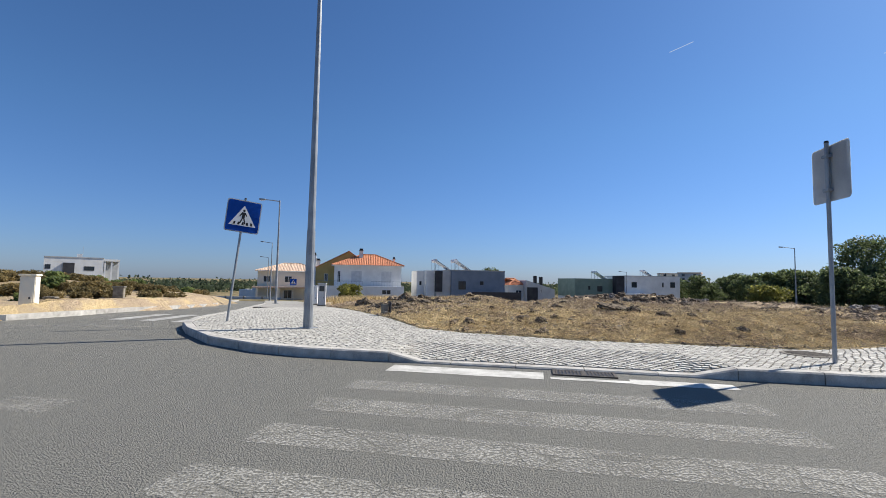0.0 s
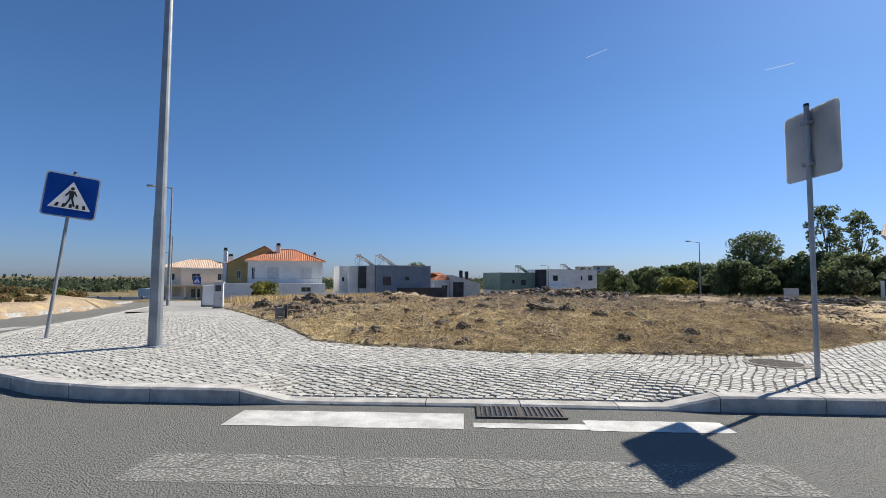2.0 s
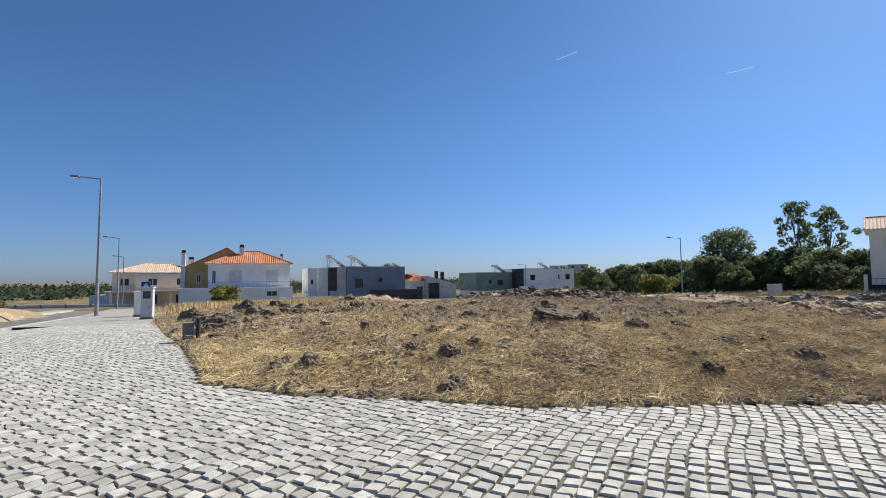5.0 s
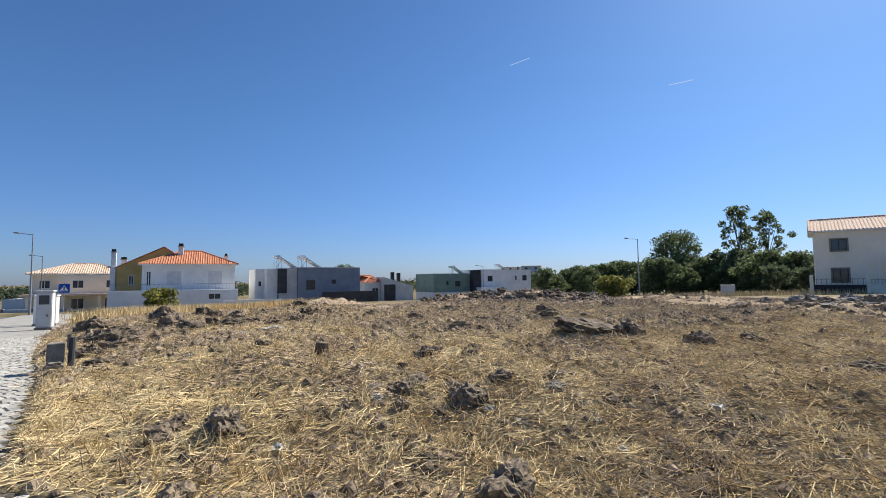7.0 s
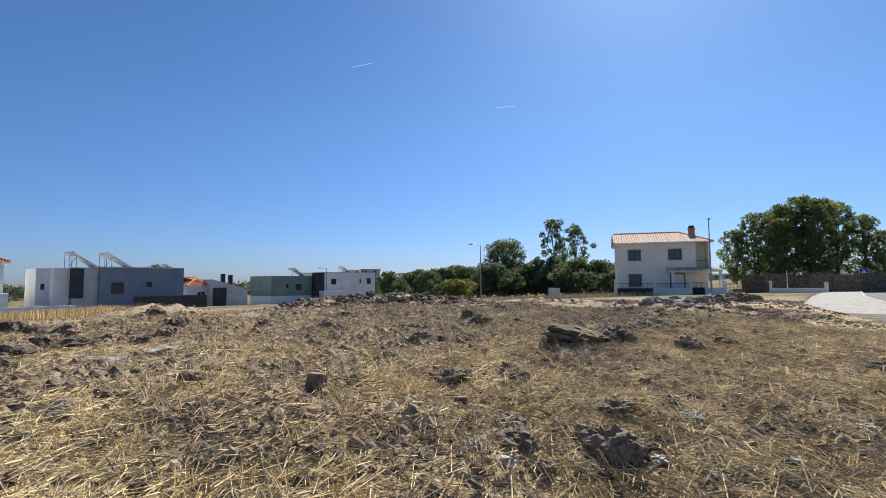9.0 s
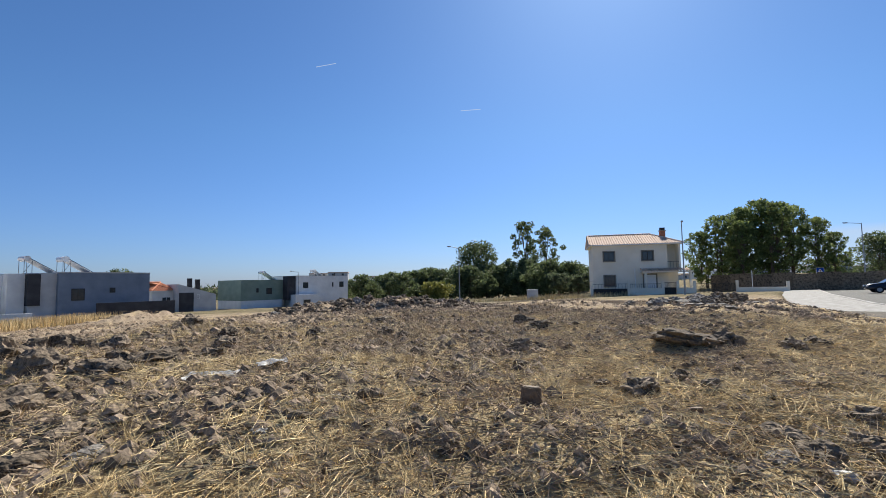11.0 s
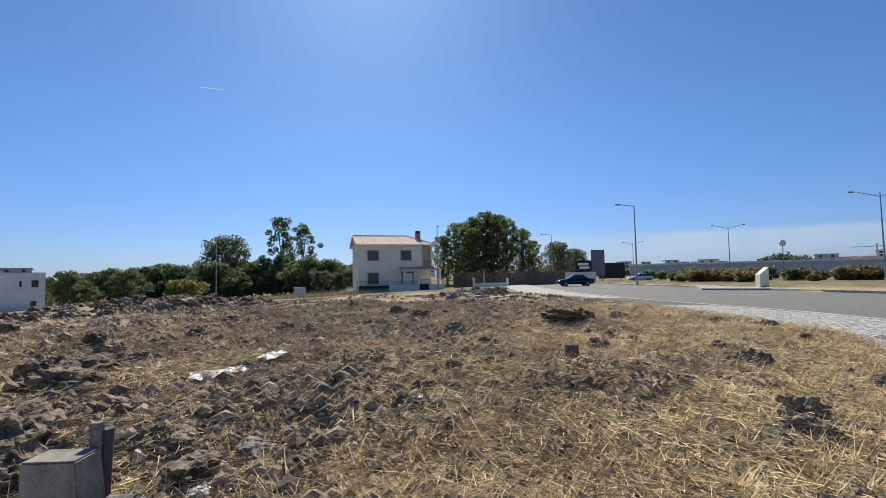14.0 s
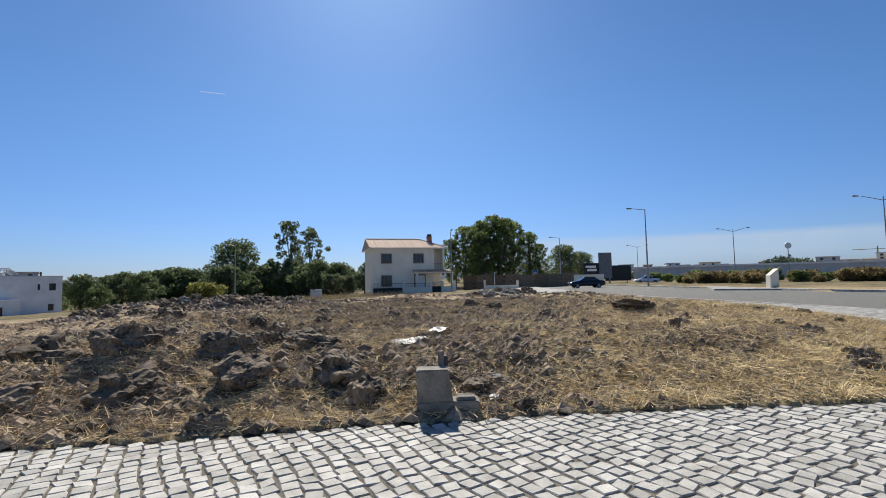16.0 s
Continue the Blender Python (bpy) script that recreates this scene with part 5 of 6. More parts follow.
for x, y, s in ((45.5, 70.5, 1.25), (-17.5, 78, 1.1)):
    plant(yellow_bush, x, y, zf(x, y), s, x)
plant(yellow_bush, 64.5, 45.5, -1.3, 0.5, 0)
shrub = tree("shrub", 2.2, 1.6, 0.1, M_LEAF_EUC, "green leafy roadside shrub on dry ground", 44, 0.2, 16, 90, trunk_r=0.05, shrub=True, stems=3)
rng = random.Random(12)
for k in range(26):
    t = k / 25
    x, y = 62 + rng.uniform(-2, 30), 6.5 - 26 * t + rng.uniform(-2, 2)
    x += 18 * (1 - t)
    plant(shrub, x, y, zf(x, y) - 0.05, rng.uniform(0.45, 1.1), rng.uniform(0, 360))
dry_bush = tree("dry_bush", 1.7, 1.6, 0.0, M_LEAF_DRY, "dry brown scrub bush on the bank", 47, 0.14, 16, 130, trunk_r=0.04, shrub=True, stems=4)
for k in range(270):
    a, q = rng.uniform(0, 6.28), rng.random() ** 0.5 * 0.95
    x, y = -33 + 17 * q * math.cos(a), 36 + 15 * q * math.sin(a)
    if float(in_road(np.array([x]), np.array([y]))[0]) > -2.2:
        continue
    plant(dry_bush if k % 3 else shrub, x, y, zf(x, y) - 0.25, rng.uniform(0.3, 0.58) * (0.85 if k % 3 == 0 else 1), rng.uniform(0, 360))
for k in range(34):
    x, y = 56 + rng.uniform(0, 30), 5 - rng.uniform(0, 34)
    plant(dry_bush, x + 4, y, zf(x, y) - 0.05, rng.uniform(0.5, 1.1), rng.uniform(0, 360))


def far_woods():
    """The far treeline to the north and west."""
    r = random.Random(5)
    cl = []
    for k in range(1500):
        az = r.uniform(-62, 24)
        d = r.uniform(210, 420)
        x, y = d * math.sin(radians(az)), d * math.cos(radians(az))
        cl.append((x, y, zf(x, y) + r.uniform(-1.0, 3.6), r.uniform(2.4, 4.4), 34))
    for k in range(520):
        az = r.uniform(24, 105)
        d = r.uniform(230, 330)
        x, y = d * math.sin(radians(az)), d * math.cos(radians(az))
        cl.append((x, y, zf(x, y) + r.uniform(0, 2.2), r.uniform(2.0, 3.8), 40))
    for k in range(60):
        az, d = r.gauss(104.5, 1.3), r.uniform(300, 330)
        x, y = d * math.sin(radians(az)), d * math.cos(radians(az))
        cl.append((x, y, zf(x, y) + r.uniform(2, 9.5 - 2.2 * abs(az - 104.5)), r.uniform(2.0, 3.4), 40))
    v, f = leaf_cloud(cl, 0.8, 9)
    tagged(mesh_object("far_woods", v, f, M_LEAF_FAR), "dark green distant woods along the horizon", "trees", kind="stuff")


far_woods()


def dry_tall_grass():
    r = np.random.RandomState(6)
    v, f = [], []
    for k in range(24000):
        if k < 20000:
            t = r.rand()
            x, y = -12.0 + 13 * t + r.normal() * 0.8, 42 + 10 * r.rand() + 3 * t
            x, y = (x, y) if r.rand() < 0.75 else (-8.0 + r.rand() * 4, 31 + 11 * r.rand())
        else:
            x, y = 40 + 22 * r.rand(), 45 + 14 * r.rand()
        z = base(x, y) + 0.04 if y < 47 else zf(x, y)
        h, a = 0.25 + 0.55 * r.rand(), r.rand() * 6.28
        dx, dy = 0.02 * math.cos(a), 0.02 * math.sin(a)
        k0 = len(v)
        v += [(x - dx, y - dy, z - 0.05), (x + dx, y + dy, z - 0.05), (x + r.normal() * 0.12, y + r.normal() * 0.12, z + h)]
        f.append((k0, k0 + 1, k0 + 2))
    tagged(mesh_object("tall_dry_grass", v, f, M_STRAW), "tall golden dry grass at the plot's far edge", "grass", kind="stuff")


dry_tall_grass()


# ---- the plot's rocks, stumps and litter ----
def rest(x, y):
    return ground_z(x, y)


def crag(seed, squash):
    """A weathered stone: angular body, broken ledges and pits."""
    bm = lump(1.0, seed, squash, 4, 0.42)
    for v in bm.verts:
        d = v.co.normalized()
        p = v.co * 2.1 + Vector((seed, 0, seed * 2))
        ledge = abs(noise.noise((p.x * 0.7, p.y * 0.7, p.z * 2.6)))
        v.co += d * (0.11 * ledge - 0.04 + 0.05 * noise.noise(p * 2.4) + 0.03 * noise.noise(p * 6.0))
    return bm


ROCKS = []
for k, sq in enumerate((0.6, 0.75, 0.45, 0.7, 0.55, 0.85)):
    me = bpy.data.meshes.new("rock")
    b = crag(k * 7 + 3, sq)
    b.to_mesh(me)
    b.free()
    me.materials.append(M_ROCK)
    ROCKS.append(me)
PALE = ROCKS[4].copy()
PALE.materials[0] = M_PALE_ROCK


def rock(x, y, r, label="dark angular field stone on the dry plot", pale=False, k=None, sink=0.25, turn=None, lift=0.0, flat_=1.0):
    k = int(abs(x * 13 + y * 7)) % 6 if k is None else k
    ob = new("rock", PALE if pale else ROCKS[k])
    ob.matrix_world = pose(x, y, rest(x, y) + r * 0.3 - sink * r * 0.5 + lift, 8 * math.sin(x * 9), 8 * math.cos(y * 7), (x * 97 + y * 31) % 360 if turn is None else turn) @ Matrix.Diagonal((r, r * 0.8, r * flat_, 1))
    return tagged(ob, label, "rock", "field stones")


# stones by the walked corner
for x, y, r in ((0.2, 13.12, 0.15), (0.5, 12.2, 0.11), (2.14, 13.5, 0.13), (1.95, 13.28, 0.14), (2.42, 13.17, 0.1), (2.42, 12.93, 0.19), (2.03, 13.8, 0.08), (1.9, 13.03, 0.07), (2.53, 14.65, 0.16), (3.05, 14.5, 0.13), (0.6, 16.0, 0.12),
                (2.25, 11.75, 0.19), (0.25, 13.22, 0.12), (6.2, 14.4, 0.19), (6.98, 14.3, 0.2), (6.4, 12.5, 0.17), (3.57, 12.63, 0.08), (2.85, 11.35, 0.09), (2.9, 14.2, 0.1), (2.67, 15.1, 0.1), (3.3, 13.1, 0.11), (2.85, 13.2, 0.1)):
    rock(x, y, r * 0.95)
# larger, darker stones turned up at the north-west edge
for x, y, r in ((-3.68, 18.5, 0.27), (-3.05, 18.8, 0.17), (-2.2, 19.3, 0.36), (-0.35, 19.9, 0.36), (-1.95, 21.3, 0.42), (-2.1, 22.2, 0.3), (-0.05, 21.1, 0.2), (-2.1, 17.9, 0.24), (-1.58, 17.0, 0.23), (-2.05, 16.1, 0.17), (-1.98, 16.45, 0.1),
                (0.6, 13.06, 0.18), (-1.7, 23.3, 0.48), (-0.7, 20.1, 0.26), (-0.95, 19.25, 0.3), (0.39, 20.3, 0.24), (-1.54, 20.1, 0.4), (-1.34, 17.4, 0.15), (-2.75, 20.2, 0.34), (-1.2, 21.9, 0.34), (-0.6, 22.3, 0.36), (-3.3, 21.2, 0.36)):
    rock(x, y, r * 0.9, "dark craggy stone turned up among dead brush")
# stones farther over the plot
for x, y, r in ((3.67, 17.0, 0.18), (3.5, 16.95, 0.12), (2.73, 16.2, 0.1), (0.0, 16.05, 0.1), (6.74, 11.6, 0.16), (5.28, 11.5, 0.12), (0.96, 21.4, 0.24), (2.74, 21.7, 0.24), (3.67, 19.9, 0.14), (6.3, 18.7, 0.2), (3.6, 20.4, 0.18), (1.12, 22.0, 0.2),
                (6.6, 19.4, 0.24), (-1.8, 18.4, 0.3), (12.4, 19.3, 0.28), (11.2, 23.4, 0.22), (8.6, 21.5, 0.24), (9.6, 16.6, 0.2), (5.5, 23.5, 0.28), (8.3, 17.4, 0.16), (-4.2, 23.5, 0.4), (-3.0, 25.0, 0.4), (0.9, 24.0, 0.28), (7.6, 24.8, 0.3)):
    rock(x, y, r)
rock(5.1, 15.3, 0.5, "broad dark stone slab lying in the straw", k=2, flat_=0.55, turn=20, sink=0.5)
rock(5.55, 15.0, 0.24, "dark stone beside a broad slab", k=1)
for x, y, r in ((2.2, 12.95, 0.09), (2.72, 12.5, 0.08), (-4.03, 19.06, 0.32), (1.72, 13.4, 0.09), (-1.18, 16.85, 0.22), (0.9, 17.0, 0.12), (3.2, 12.9, 0.1), (3.6, 13.4, 0.09)):
    rock(x, y, r, "pale weathered stone among the straw", True, sink=0.5, flat_=0.6)
rng = random.Random(15)
for k in range(150):
    bx, by, br, bh = BUMPS[1 + k % 3]
    a, q = rng.uniform(0, 6.28), rng.random() ** 0.5 * 0.95
    rock(bx + br * q * math.cos(a), by + br * q * math.sin(a), rng.uniform(0.1, 0.3), "grey-brown stone in the rubble heap", k % 5 == 0, k=k % 6)
for k in range(26):
    a, q = rng.uniform(0, 6.28), rng.random() ** 0.5 * 0.9
    rock(31 + 2.6 * q * math.cos(a), 24.6 + 2.2 * q * math.sin(a), rng.uniform(0.25, 0.48), "rounded grey outcrop boulder beside the pavement", k % 3 == 0, k=k % 6)
for x, y, r, w in ((20.6, 21.2, 1.7, 60), (22.6, 20.4, 1.3, 110), (18.6, 20.6, 1.1, 20), (24.6, 21.8, 1.2, 70), (13.4, 17.3, 0.8, 40), (26.6, 22.6, 1.0, 10)):
    rock(x, y, r, "broad smooth slab of grey bedrock breaking the surface", True, sink=1.0, flat_=0.3, turn=w, lift=0.04)
for k in range(22):
    rock(21 + rng.uniform(-4, 5), 21.2 + rng.uniform(-2, 2.2), rng.uniform(0.15, 0.4), "grey stone on the low bank", k % 2 == 0, k=k % 6)


def concrete_stub():
    """Broken block post with a lower step and an upright iron stump."""
    ob = thing("broken_concrete_block", pose(-2.22, 17.12, base(-2.4, 17.3) + 0.0, 0, 0, -68) @ Matrix.Scale(0.76, 4), "broken grey concrete block pillar at the pavement's edge", "concrete block")
    lo = boxed(-0.28, 0.42, -0.13, 0.13, -0.06, 0.17, bevel=0.012)
    part("lower_block", lo, M_CONCRETE, ob)
    up = boxed(-0.28, 0.12, -0.13, 0.13, 0.172, 0.52, bevel=0.012)
    for v in up.verts:
        if v.co.x > 0.05 and 0.25 < v.co.z:
            v.co.x -= 0.04
    part("upper_block", up, M_CONCRETE, ob, "chipped upper block")
    part("mortar_lump", boxed(0.16, 0.38, -0.1, 0.1, 0.17, 0.21, bevel=0.015), M_PALE_ROCK, ob, "crumbled mortar")
    part("conduit", tubed((0.02, 0.22, -0.1), (0.04, 0.24, 0.62), 0.055, 0.05, 10), M_DARK_WALL, ob, "dark pipe stump")
    part("conduit_core", boxed(-0.03, 0.04, 0.16, 0.22, 0.4, 0.68), M_PALE_ROCK, ob, "pale splintered core")


concrete_stub()


def stump(x, y, r, h):
    ob = thing("tree_stump", pose(x, y, rest(x, y) - 0.03, 6, -5, x * 50), "sawn grey stump in the straw", "stump", "stumps")
    bm = tubed((0, 0, 0), (0.02, 0, h), r * 1.2, r, 9)
    for v in bm.verts:
        v.co.x += 0.25 * r * noise.noise(v.co * 20)
    part("wood", bm, M_BARK, ob)
    part("cut_face", tubed((0.02, 0, h), (0.021, 0, h + 0.006), r * 0.9, r * 0.86, 9), M_TWIG, ob, "pale cut wood")


stump(1.32, 14.88, 0.075, 0.17)
stump(2.1, 14.0, 0.05, 0.1)


def litter(x, y, r, label, seed):
    bm = lump(r * 0.75, seed, 0.4, 3, 0.9)
    ob = part("litter", bm, M_PLASTIC_BAG, None)
    ob.matrix_world = pose(x, y, rest(x, y) + r * 0.2, 0, 0, seed * 40)
    tagged(ob, label, "litter", "litter")


for i, (x, y, r) in enumerate(((-1.78, 16.75, 0.09), (1.72, 13.15, 0.07), (2.55, 12.75, 0.06), (1.0, 12.7, 0.07), (3.2, 12.3, 0.06), (0.45, 16.3, 0.07), (-0.3, 16.0, 0.06), (2.0, 16.9, 0.08), (4.2, 12.2, 0.06), (3.1, 11.9, 0.05))):
    litter(x, y, r, "crumpled white plastic scrap in the straw", i + 2)


def plastic_sheet(x, y, w, d, turn, seed):
    """A crumpled length of white film lying on the clods."""
    bm = bmesh.new()
    bmesh.ops.create_grid(bm, x_segments=22, y_segments=12, size=0.5)
    m = pose(x, y, 0, 0, 0, turn)
    for v in bm.verts:
        ex = 1 + 0.25 * noise.noise((v.co.x * 4, v.co.y * 4, seed))
        q = m @ Vector((v.co.x * w * ex, v.co.y * d * ex, 0))
        v.co = (q.x, q.y, 0.045 + 0.4 * rest(q.x, q.y) + 0.6 * rest(x, y) + 0.02 * noise.noise((q.x * 7, q.y * 7, seed)) + 0.008 * noise.noise((q.x * 24, q.y * 24, seed)))
    bmesh.ops.solidify(bm, geom=bm.faces[:], thickness=0.003)
    tagged(part("plastic_sheet", bm, M_PLASTIC_BAG, None), "crumpled dirty white plastic sheet on dry earth", "litter", "litter")


plastic_sheet(-0.03, 18.35, 0.55, 0.34, -25, 1)
plastic_sheet(0.58, 18.15, 0.34, 0.2, -10, 5)


def scatter(name, count, make, mat, label, category, region, seed, cover=None):
    r = np.random.RandomState(seed)
    v, f = [], []
    x0, x1, y0, y1 = region
    X = x0 + (x1 - x0) * r.rand(count * 3)
    Y = y0 + (y1 - y0) * r.rand(count * 3) ** 1.35
    ok = (in_pavement(X, Y) < -0.02) & (in_road(X, Y) < -0.1) & (X > -0.42 * (Y - 12.6) - 1.2)
    X, Y = X[ok], Y[ok]
    if cover:
        keep = np.array([cover(x, y) for x, y in zip(X, Y)]) > r.rand(len(X))
        X, Y = X[keep], Y[keep]
    X, Y = X[:count], Y[:count]
    P = in_pavement(X, Y)
    for x, y, p in zip(X, Y, P):
        make(v, f, x, y, base(x, y) + plot_height(x, y, -p), r)
    return tagged(mesh_object(name, v, f, mat), label, category, kind="stuff")


def straw_blade(v, f, x, y, z, r):
    a, l = r.rand() * 6.28, 0.03 + 0.14 * r.rand() ** 2
    dx, dy = l * math.cos(a), l * math.sin(a)
    w = 0.0014 + 0.0018 * r.rand()
    ux, uy = -w * math.sin(a), w * math.cos(a)
    z0, z1 = z + 0.004 + 0.02 * r.rand(), z + 0.01 + 0.07 * r.rand() ** 2
    k = len(v)
    v += [(x - dx - ux, y - dy - uy, z0), (x - dx + ux, y - dy + uy, z0), (x + dx + ux, y + dy + uy, z1), (x + dx - ux, y + dy - uy, z1), (x - dx, y - dy, z0 + w), (x + dx, y + dy, z1 + w)]
    f += [(k, k + 3, k + 5, k + 4), (k + 4, k + 5, k + 2, k + 1)]


def clod(v, f, x, y, z, r, big=1.0):
    s = big * (0.013 + 0.06 * r.rand() ** 3)
    n = [(1, 0, 0.1), (0.3, 0.95, 0), (-0.8, 0.6, 0.1), (-0.8, -0.6, 0), (0.3, -0.95, 0.1), (0.2, 0.2, 0.8), (-0.35, -0.2, 0.65)]
    k = len(v)
    j = 0.7 + 0.6 * r.rand(7)
    v += [(x + s * a * q, y + s * b * q, z + s * c * q - 0.1 * s) for (a, b, c), q in zip(n, j)]
    f += [(k, k + 1, k + 5), (k + 1, k + 2, k + 5), (k + 2, k + 6, k + 5), (k + 2, k + 3, k + 6), (k + 3, k + 4, k + 6), (k + 4, k, k + 5), (k + 4, k + 5, k + 6)]


def twig(v, f, x, y, z, r):
    a, l = r.rand() * 6.28, 0.06 + 0.22 * r.rand() ** 2
    up = 0.3 * r.rand() ** 2
    w = 0.003 + 0.004 * r.rand()
    k = len(v)
    e = (x + l * math.cos(a), y + l * math.sin(a), z + l * up + 0.015)
    for p, q in (((x, y, z), w), (e, w * 0.5)):
        v += [(p[0] - q, p[1], p[2]), (p[0] + q * 0.5, p[1] + q, p[2]), (p[0] + q * 0.5, p[1] - q, p[2] + q)]
    f += [(k, k + 1, k + 4, k + 3), (k + 1, k + 2, k + 5, k + 4), (k + 2, k, k + 3, k + 5)]


def tuft(v, f, x, y, z, r):
    for _ in range(9):
        a, h = r.rand() * 6.28, 0.05 + 0.13 * r.rand()
        k = len(v)
        bx, by = x + 0.03 * r.normal(), y + 0.03 * r.normal()
        v += [(bx - 0.004, by, z - 0.01), (bx + 0.004, by + 0.003, z - 0.01), (bx + 0.7 * h * math.cos(a), by + 0.7 * h * math.sin(a), z + h)]
        f.append((k, k + 1, k + 2))


def patch(x, y):
    """How far bare earth and dead brush take over from straw: 0 to 1, in patches, more to the north."""
    n = noise.noise((x * 0.55, y * 0.55, 11)) + 0.6 * noise.noise((x * 1.7, y * 1.7, 13))
    return smooth(-0.28, 0.42, n + 0.34 * smooth(13.5, 19, y) - 0.18)


def brush(v, f, x, y, z, r):
    """A low tangle of dead stalks, bent over each other."""
    w0 = 0.05 + 0.13 * r.rand()
    for _ in range(26):
        a, l = r.rand() * 6.28, 0.05 + 0.16 * r.rand()
        bx, by = x + w0 * r.normal(), y + w0 * r.normal()
        z0, z1 = z + 0.07 * r.rand(), z + 0.01 + 0.12 * r.rand() ** 1.5
        w = 0.002 + 0.003 * r.rand()
        ux, uy = -w * math.sin(a), w * math.cos(a)
        ex, ey = bx + l * math.cos(a), by + l * math.sin(a)
        k = len(v)
        v += [(bx - ux, by - uy, z0), (bx + ux, by + uy, z0), (ex, ey, z1), (bx, by, z0 + 1.4 * w)]
        f += [(k, k + 1, k + 2), (k + 1, k + 3, k + 2), (k + 3, k, k + 2)]


scatter("straw", 150000, straw_blade, M_STRAW, "loose cut straw strewn over the plot", "straw", (-6, 12, 10, 25), 1, lambda x, y: 1 - 0.6 * patch(x, y))
scatter("clods", 42000, lambda v, f, x, y, z, r: clod(v, f, x, y, z, r, 0.95 + 0.45 * smooth(14, 17, y)), M_CLOD, "dry earth clods and small stones over the plot", "earth", (-6, 14, 10, 28), 2, lambda x, y: 0.3 + 0.7 * patch(x, y))
scatter("dead_brush", 2800, brush, M_BRUSH, "dark tangled dead brush over the plot", "brush", (-6, 15, 10.5, 27), 6, lambda x, y: 0.12 + 0.6 * patch(x, y) ** 1.3)
scatter("far_brush", 3500, brush, M_BRUSH, "tangled dead brush on the far part of the plot", "brush", (-8, 32, 20, 42), 8, lambda x, y: 0.2 + patch(x, y))
scatter("dry_twigs", 20000, twig, M_TWIG, "dry grey twigs and stalks over the plot", "twigs", (-6, 12, 10, 25), 3)
scatter("dry_tufts", 3600, tuft, M_STRAW, "short dry grass tufts on the plot", "grass", (-6, 14, 10, 26), 4, lambda x, y: 1 - 0.6 * patch(x, y))
scatter("heap_clods", 5200, lambda v, f, x, y, z, r: clod(v, f, x, y, z, r, 2.6), M_CLOD, "lumps of turned earth on the rubble heap", "earth", (6, 20, 30, 42), 9,
        lambda x, y: 1.0 if min(math.hypot(x - b[0], y - b[1]) / b[2] for b in BUMPS[1:4]) < 1.0 else 0.06)
scatter("far_clods", 13000, lambda v, f, x, y, z, r: clod(v, f, x, y, z, r, 1.5), M_CLOD,
        "larger clods and stones on the far part of the plot", "earth", (-8, 34, 16, 42), 5)


# ---- cobbles: single setts nearest the walked line, the rest joined ----
def sett_vertices(x, y, z, a, sx, sy, j):
    c, s = math.cos(a), math.sin(a)
    out = []
    for (kx, ky, dz) in ((1.0, 1.0, -0.03), (0.98, 0.98, -0.004), (0.88, 0.88, 0.003)):
        for px, py in ((-1, -1), (1, -1), (1, 1), (-1, 1)):
            qx, qy = px * kx * sx + j[0] * py * 0.5, py * ky * sy + j[1] * px * 0.5
            out.append((x + qx * c - qy * s, y + qx * s + qy * c, z + dz))
    return out


SETT_FACES = [(8, 9, 10, 11)] + [(4 * t + i, 4 * t + (i + 1) % 4, 4 * t + 4 + (i + 1) % 4, 4 * t + 4 + i) for t in range(2) for i in range(4)]


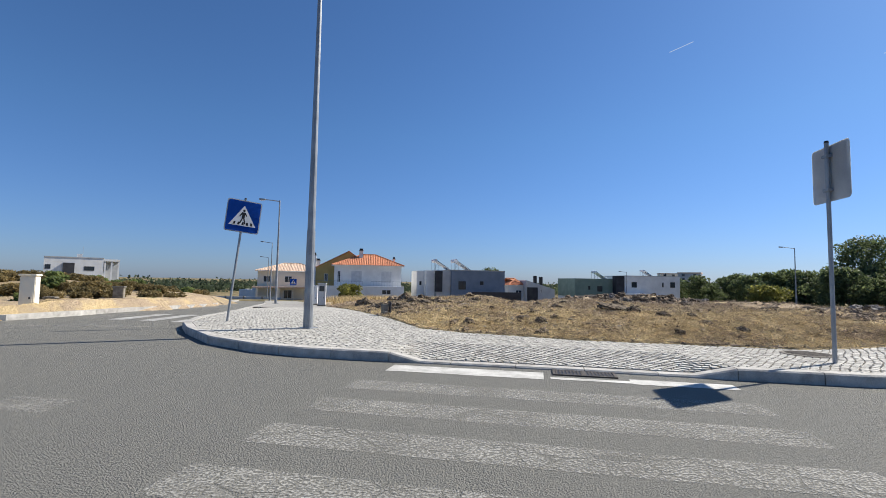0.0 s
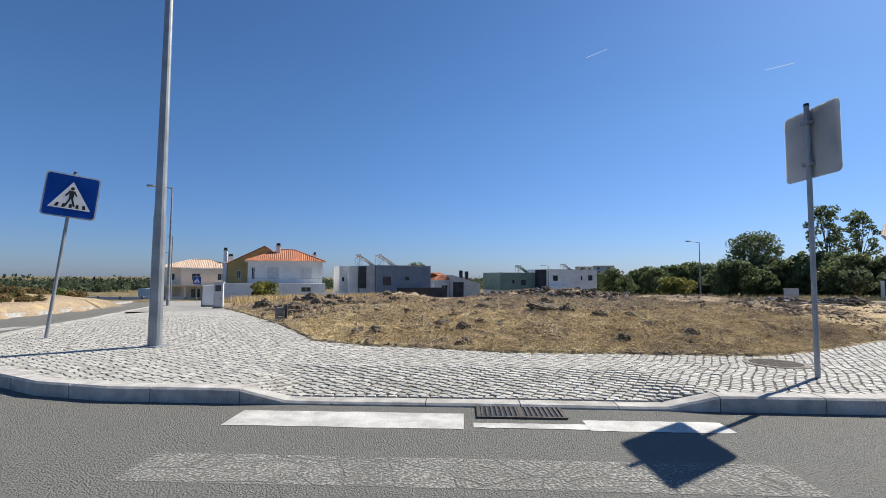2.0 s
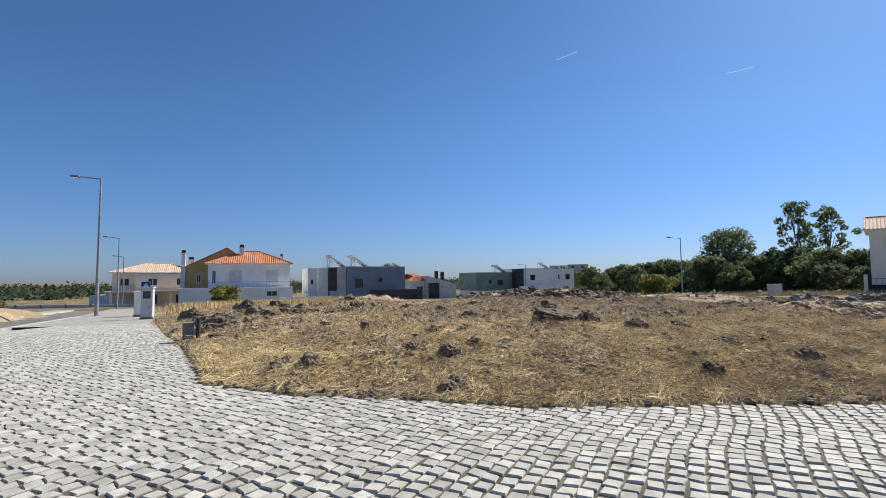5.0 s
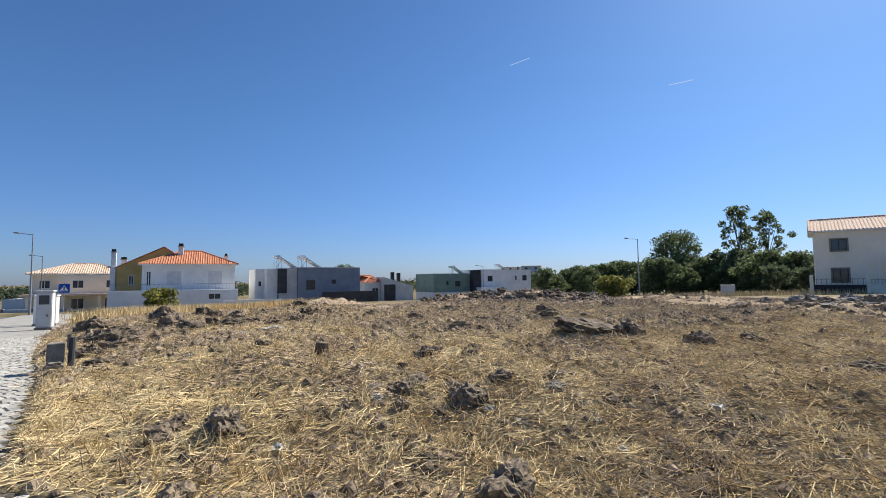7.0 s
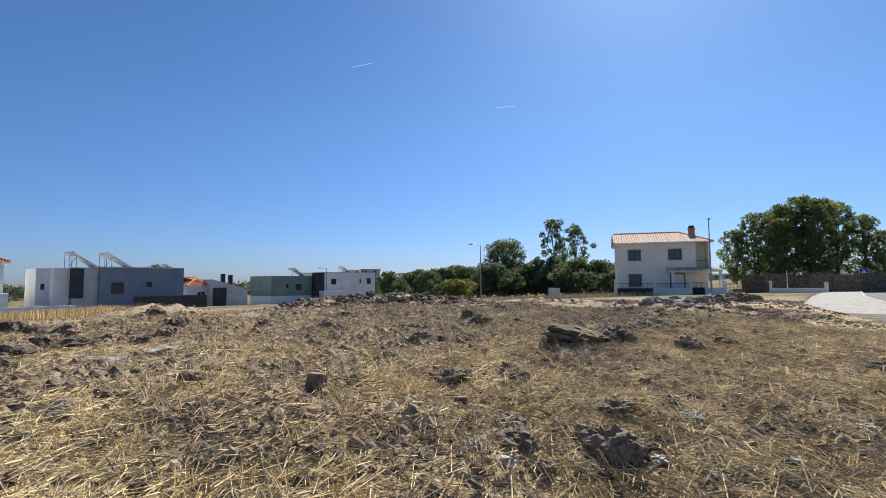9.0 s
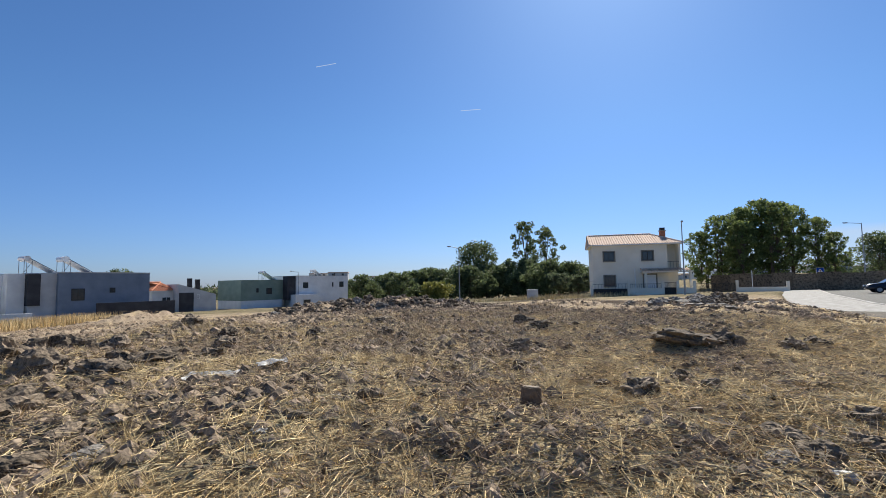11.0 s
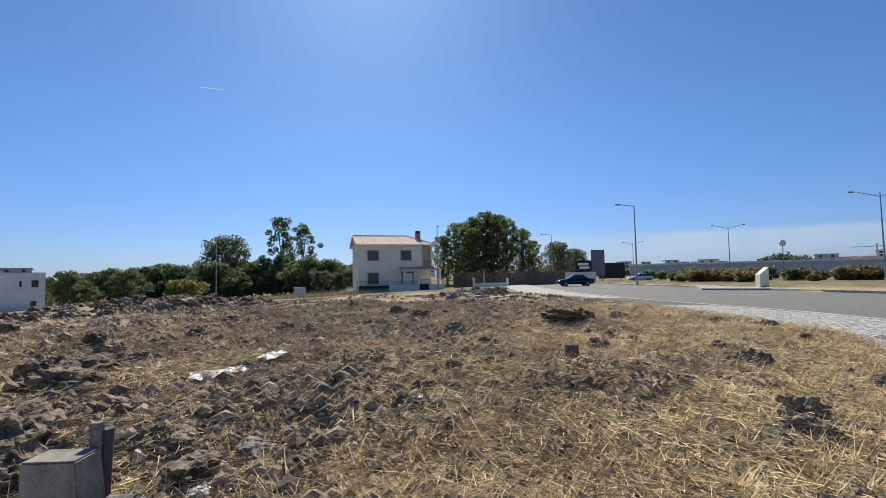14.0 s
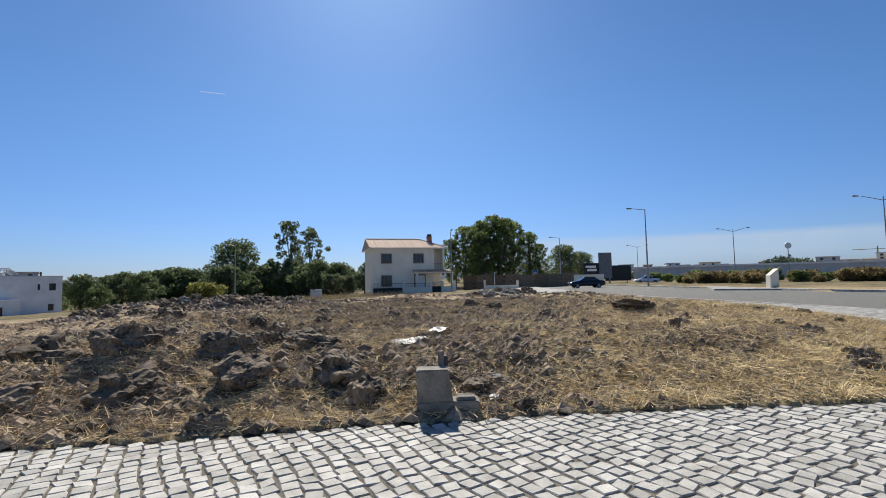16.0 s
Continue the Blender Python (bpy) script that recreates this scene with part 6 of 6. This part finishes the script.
def lay_cobbles():
    r = np.random.RandomState(2)
    pitch, turn = 0.112, radians(50)
    c, s = math.cos(turn), math.sin(turn)
    I, J = np.meshgrid(np.arange(-140, 300), np.arange(-180, 260))
    U = I * pitch + 0.03 * np.sin(J * 0.31) + (J % 2) * 0.02
    V = J * pitch + 0.05 * np.sin(I * 0.13) + 0.02 * np.sin(I * 0.47 + J * 0.1)
    X, Y = -2 + U * c - V * s, 4 + U * s + V * c
    X, Y = X.ravel(), Y.ravel()
    box_ = (X > -9) & (X < 16) & (Y > 7) & (Y < 25.0)
    X, Y = X[box_], Y[box_]
    P = in_pavement(X, Y)
    K = np.array([kerb_distance(x, y) if y < 19.7 else 9 for x, y in zip(X, Y)])
    ok = (P > 0.045) & (K > 0.26)
    X, Y = X[ok], Y[ok]
    near = (X > 2.05) & (X < 4.0) & (Y > 8.45) & (Y < 10.75)
    shared = []
    for k in range(6):
        me = bpy.data.meshes.new("sett")
        j = r.normal(size=2) * 0.012
        me.from_pydata(sett_vertices(0, 0, 0, 0, 0.050 + 0.003 * r.rand(), 0.048 + 0.004 * r.rand(), j), [], SETT_FACES)
        me.materials.append(M_STONE_PIECE)
        shared.append(me)
    v, f, made = [], [], 0
    for n, (x, y) in enumerate(zip(X, Y)):
        a = turn + r.normal() * 0.09
        z = paving(x, y) + 0.0015 * r.normal()
        x, y = x + r.normal() * 0.004, y + r.normal() * 0.004
        if near[n] and made < 290:
            ob = new("sett", shared[n % 6])
            ob.parent = pavement
            ob.matrix_world = pose(x, y, z, 0, 0, math.degrees(a))
            made += 1
            continue
        k = len(v)
        v += sett_vertices(x, y, z, a, 0.047 + 0.007 * r.rand(), 0.045 + 0.008 * r.rand(), r.normal(size=2) * 0.011)
        f += [tuple(k + i for i in q) for q in SETT_FACES]
    # a straight course of setts along the kerb
    pts = subdivide([p for p in KERB if p[1] < 24 and p[0] < 17], 0.125)
    for (ax, ay), (bx, by) in zip(pts, pts[1:]):
        t = Vector((bx - ax, by - ay)).normalized()
        x, y = (ax + bx) / 2 - t.y * 0.255, (ay + by) / 2 + t.x * 0.255
        k = len(v)
        v += sett_vertices(x, y, paving(x, y), math.atan2(t.y, t.x), 0.052, 0.036, (0, 0))
        f += [tuple(k + i for i in q) for q in SETT_FACES]
    ob = mesh_object("cobbles", v, f, M_STONE, pavement)
    tagged(ob, "hand-laid white limestone setts", kind="stuff")


lay_cobbles()


# ---- high thin clouds ----
def cloud_material(name, strength, soft):
    m = bpy.data.materials.new(name)
    m.use_nodes = True
    n, l = m.node_tree.nodes, m.node_tree.links
    n.remove(n["Principled BSDF"])
    e, t, mix = n.new("ShaderNodeEmission"), n.new("ShaderNodeBsdfTransparent"), n.new("ShaderNodeMixShader")
    e.inputs[0].default_value = (0.72, 0.82, 0.95, 1)
    e.inputs[1].default_value = 0.55
    tc, tex, sep = n.new("ShaderNodeUVMap"), n.new("ShaderNodeTexNoise"), n.new("ShaderNodeSeparateXYZ")
    geo = n.new("ShaderNodeNewGeometry")
    tex.inputs["Scale"].default_value, tex.inputs["Detail"].default_value = 0.0022, 5
    l.new(geo.outputs["Position"], tex.inputs["Vector"])
    l.new(tc.outputs[0], sep.inputs[0])
    ramp = n.new("ShaderNodeValToRGB")
    el = ramp.color_ramp.elements
    el[0].position, el[0].color = 0.0, (0, 0, 0, 1)
    el[1].position, el[1].color = 1.0, (0, 0, 0, 1)
    el.new(0.35).color = (0.75, 0.75, 0.75, 1)
    el.new(0.8 if soft else 0.65).color = (1, 1, 1, 1)
    l.new(sep.outputs[1], ramp.inputs[0])
    mul, mul2 = n.new("ShaderNodeMath"), n.new("ShaderNodeMath")
    mul.operation = mul2.operation = "MULTIPLY"
    l.new(ramp.outputs[0], mul.inputs[0])
    l.new(tex.outputs[0], mul.inputs[1])
    l.new(mul.outputs[0], mul2.inputs[0])
    mul2.inputs[1].default_value = strength
    l.new(mul2.outputs[0], mix.inputs[0])
    l.new(t.outputs[0], mix.inputs[1])
    l.new(e.outputs[0], mix.inputs[2])
    l.new(mix.outputs[0], n["Material Output"].inputs[0])
    return m


def sky_ribbon(name, a, b, mat, label, steps=12, d=3200):
    """A ribbon of cloud between two directions given as azimuth, low and high elevation."""
    verts, faces = [], []
    for k in range(steps + 1):
        f = k / steps
        az, lo, hi = (a[i] + (b[i] - a[i]) * f for i in range(3))
        for el in (lo, hi):
            verts.append((d * math.sin(radians(az)), d * math.cos(radians(az)), d * math.tan(radians(el))))
    faces = [(2 * k, 2 * k + 2, 2 * k + 3, 2 * k + 1) for k in range(steps)]
    ob = mesh_object(name, verts, faces, mat)
    uv = ob.data.uv_layers.new(name="UVMap")
    for poly in ob.data.polygons:
        for li in poly.loop_indices:
            v = ob.data.loops[li].vertex_index
            uv.data[li].uv = (v // 2 / steps, v % 2)
    ob.visible_shadow = False
    return tagged(ob, label, "cloud", kind="structure")


M_HAZE = cloud_material("thin_cloud", 0.95, True)
M_TRAIL = cloud_material("vapour_trail", 1.3, False)
sky_ribbon("backdrop_cloud", (72, 1.2, 5.0), (128, 1.2, 4.3), M_HAZE, "thin white cloud bank low over the town")
sky_ribbon("backdrop_trail", (24.6, 24.76, 24.86), (27.0, 25.34, 25.44), M_TRAIL, "short white vapour trail in the blue sky", 4)
sky_ribbon("backdrop_trail.001", (42.4, 20.5, 20.6), (44.9, 20.58, 20.68), M_TRAIL, "short white vapour trail in the blue sky", 4)
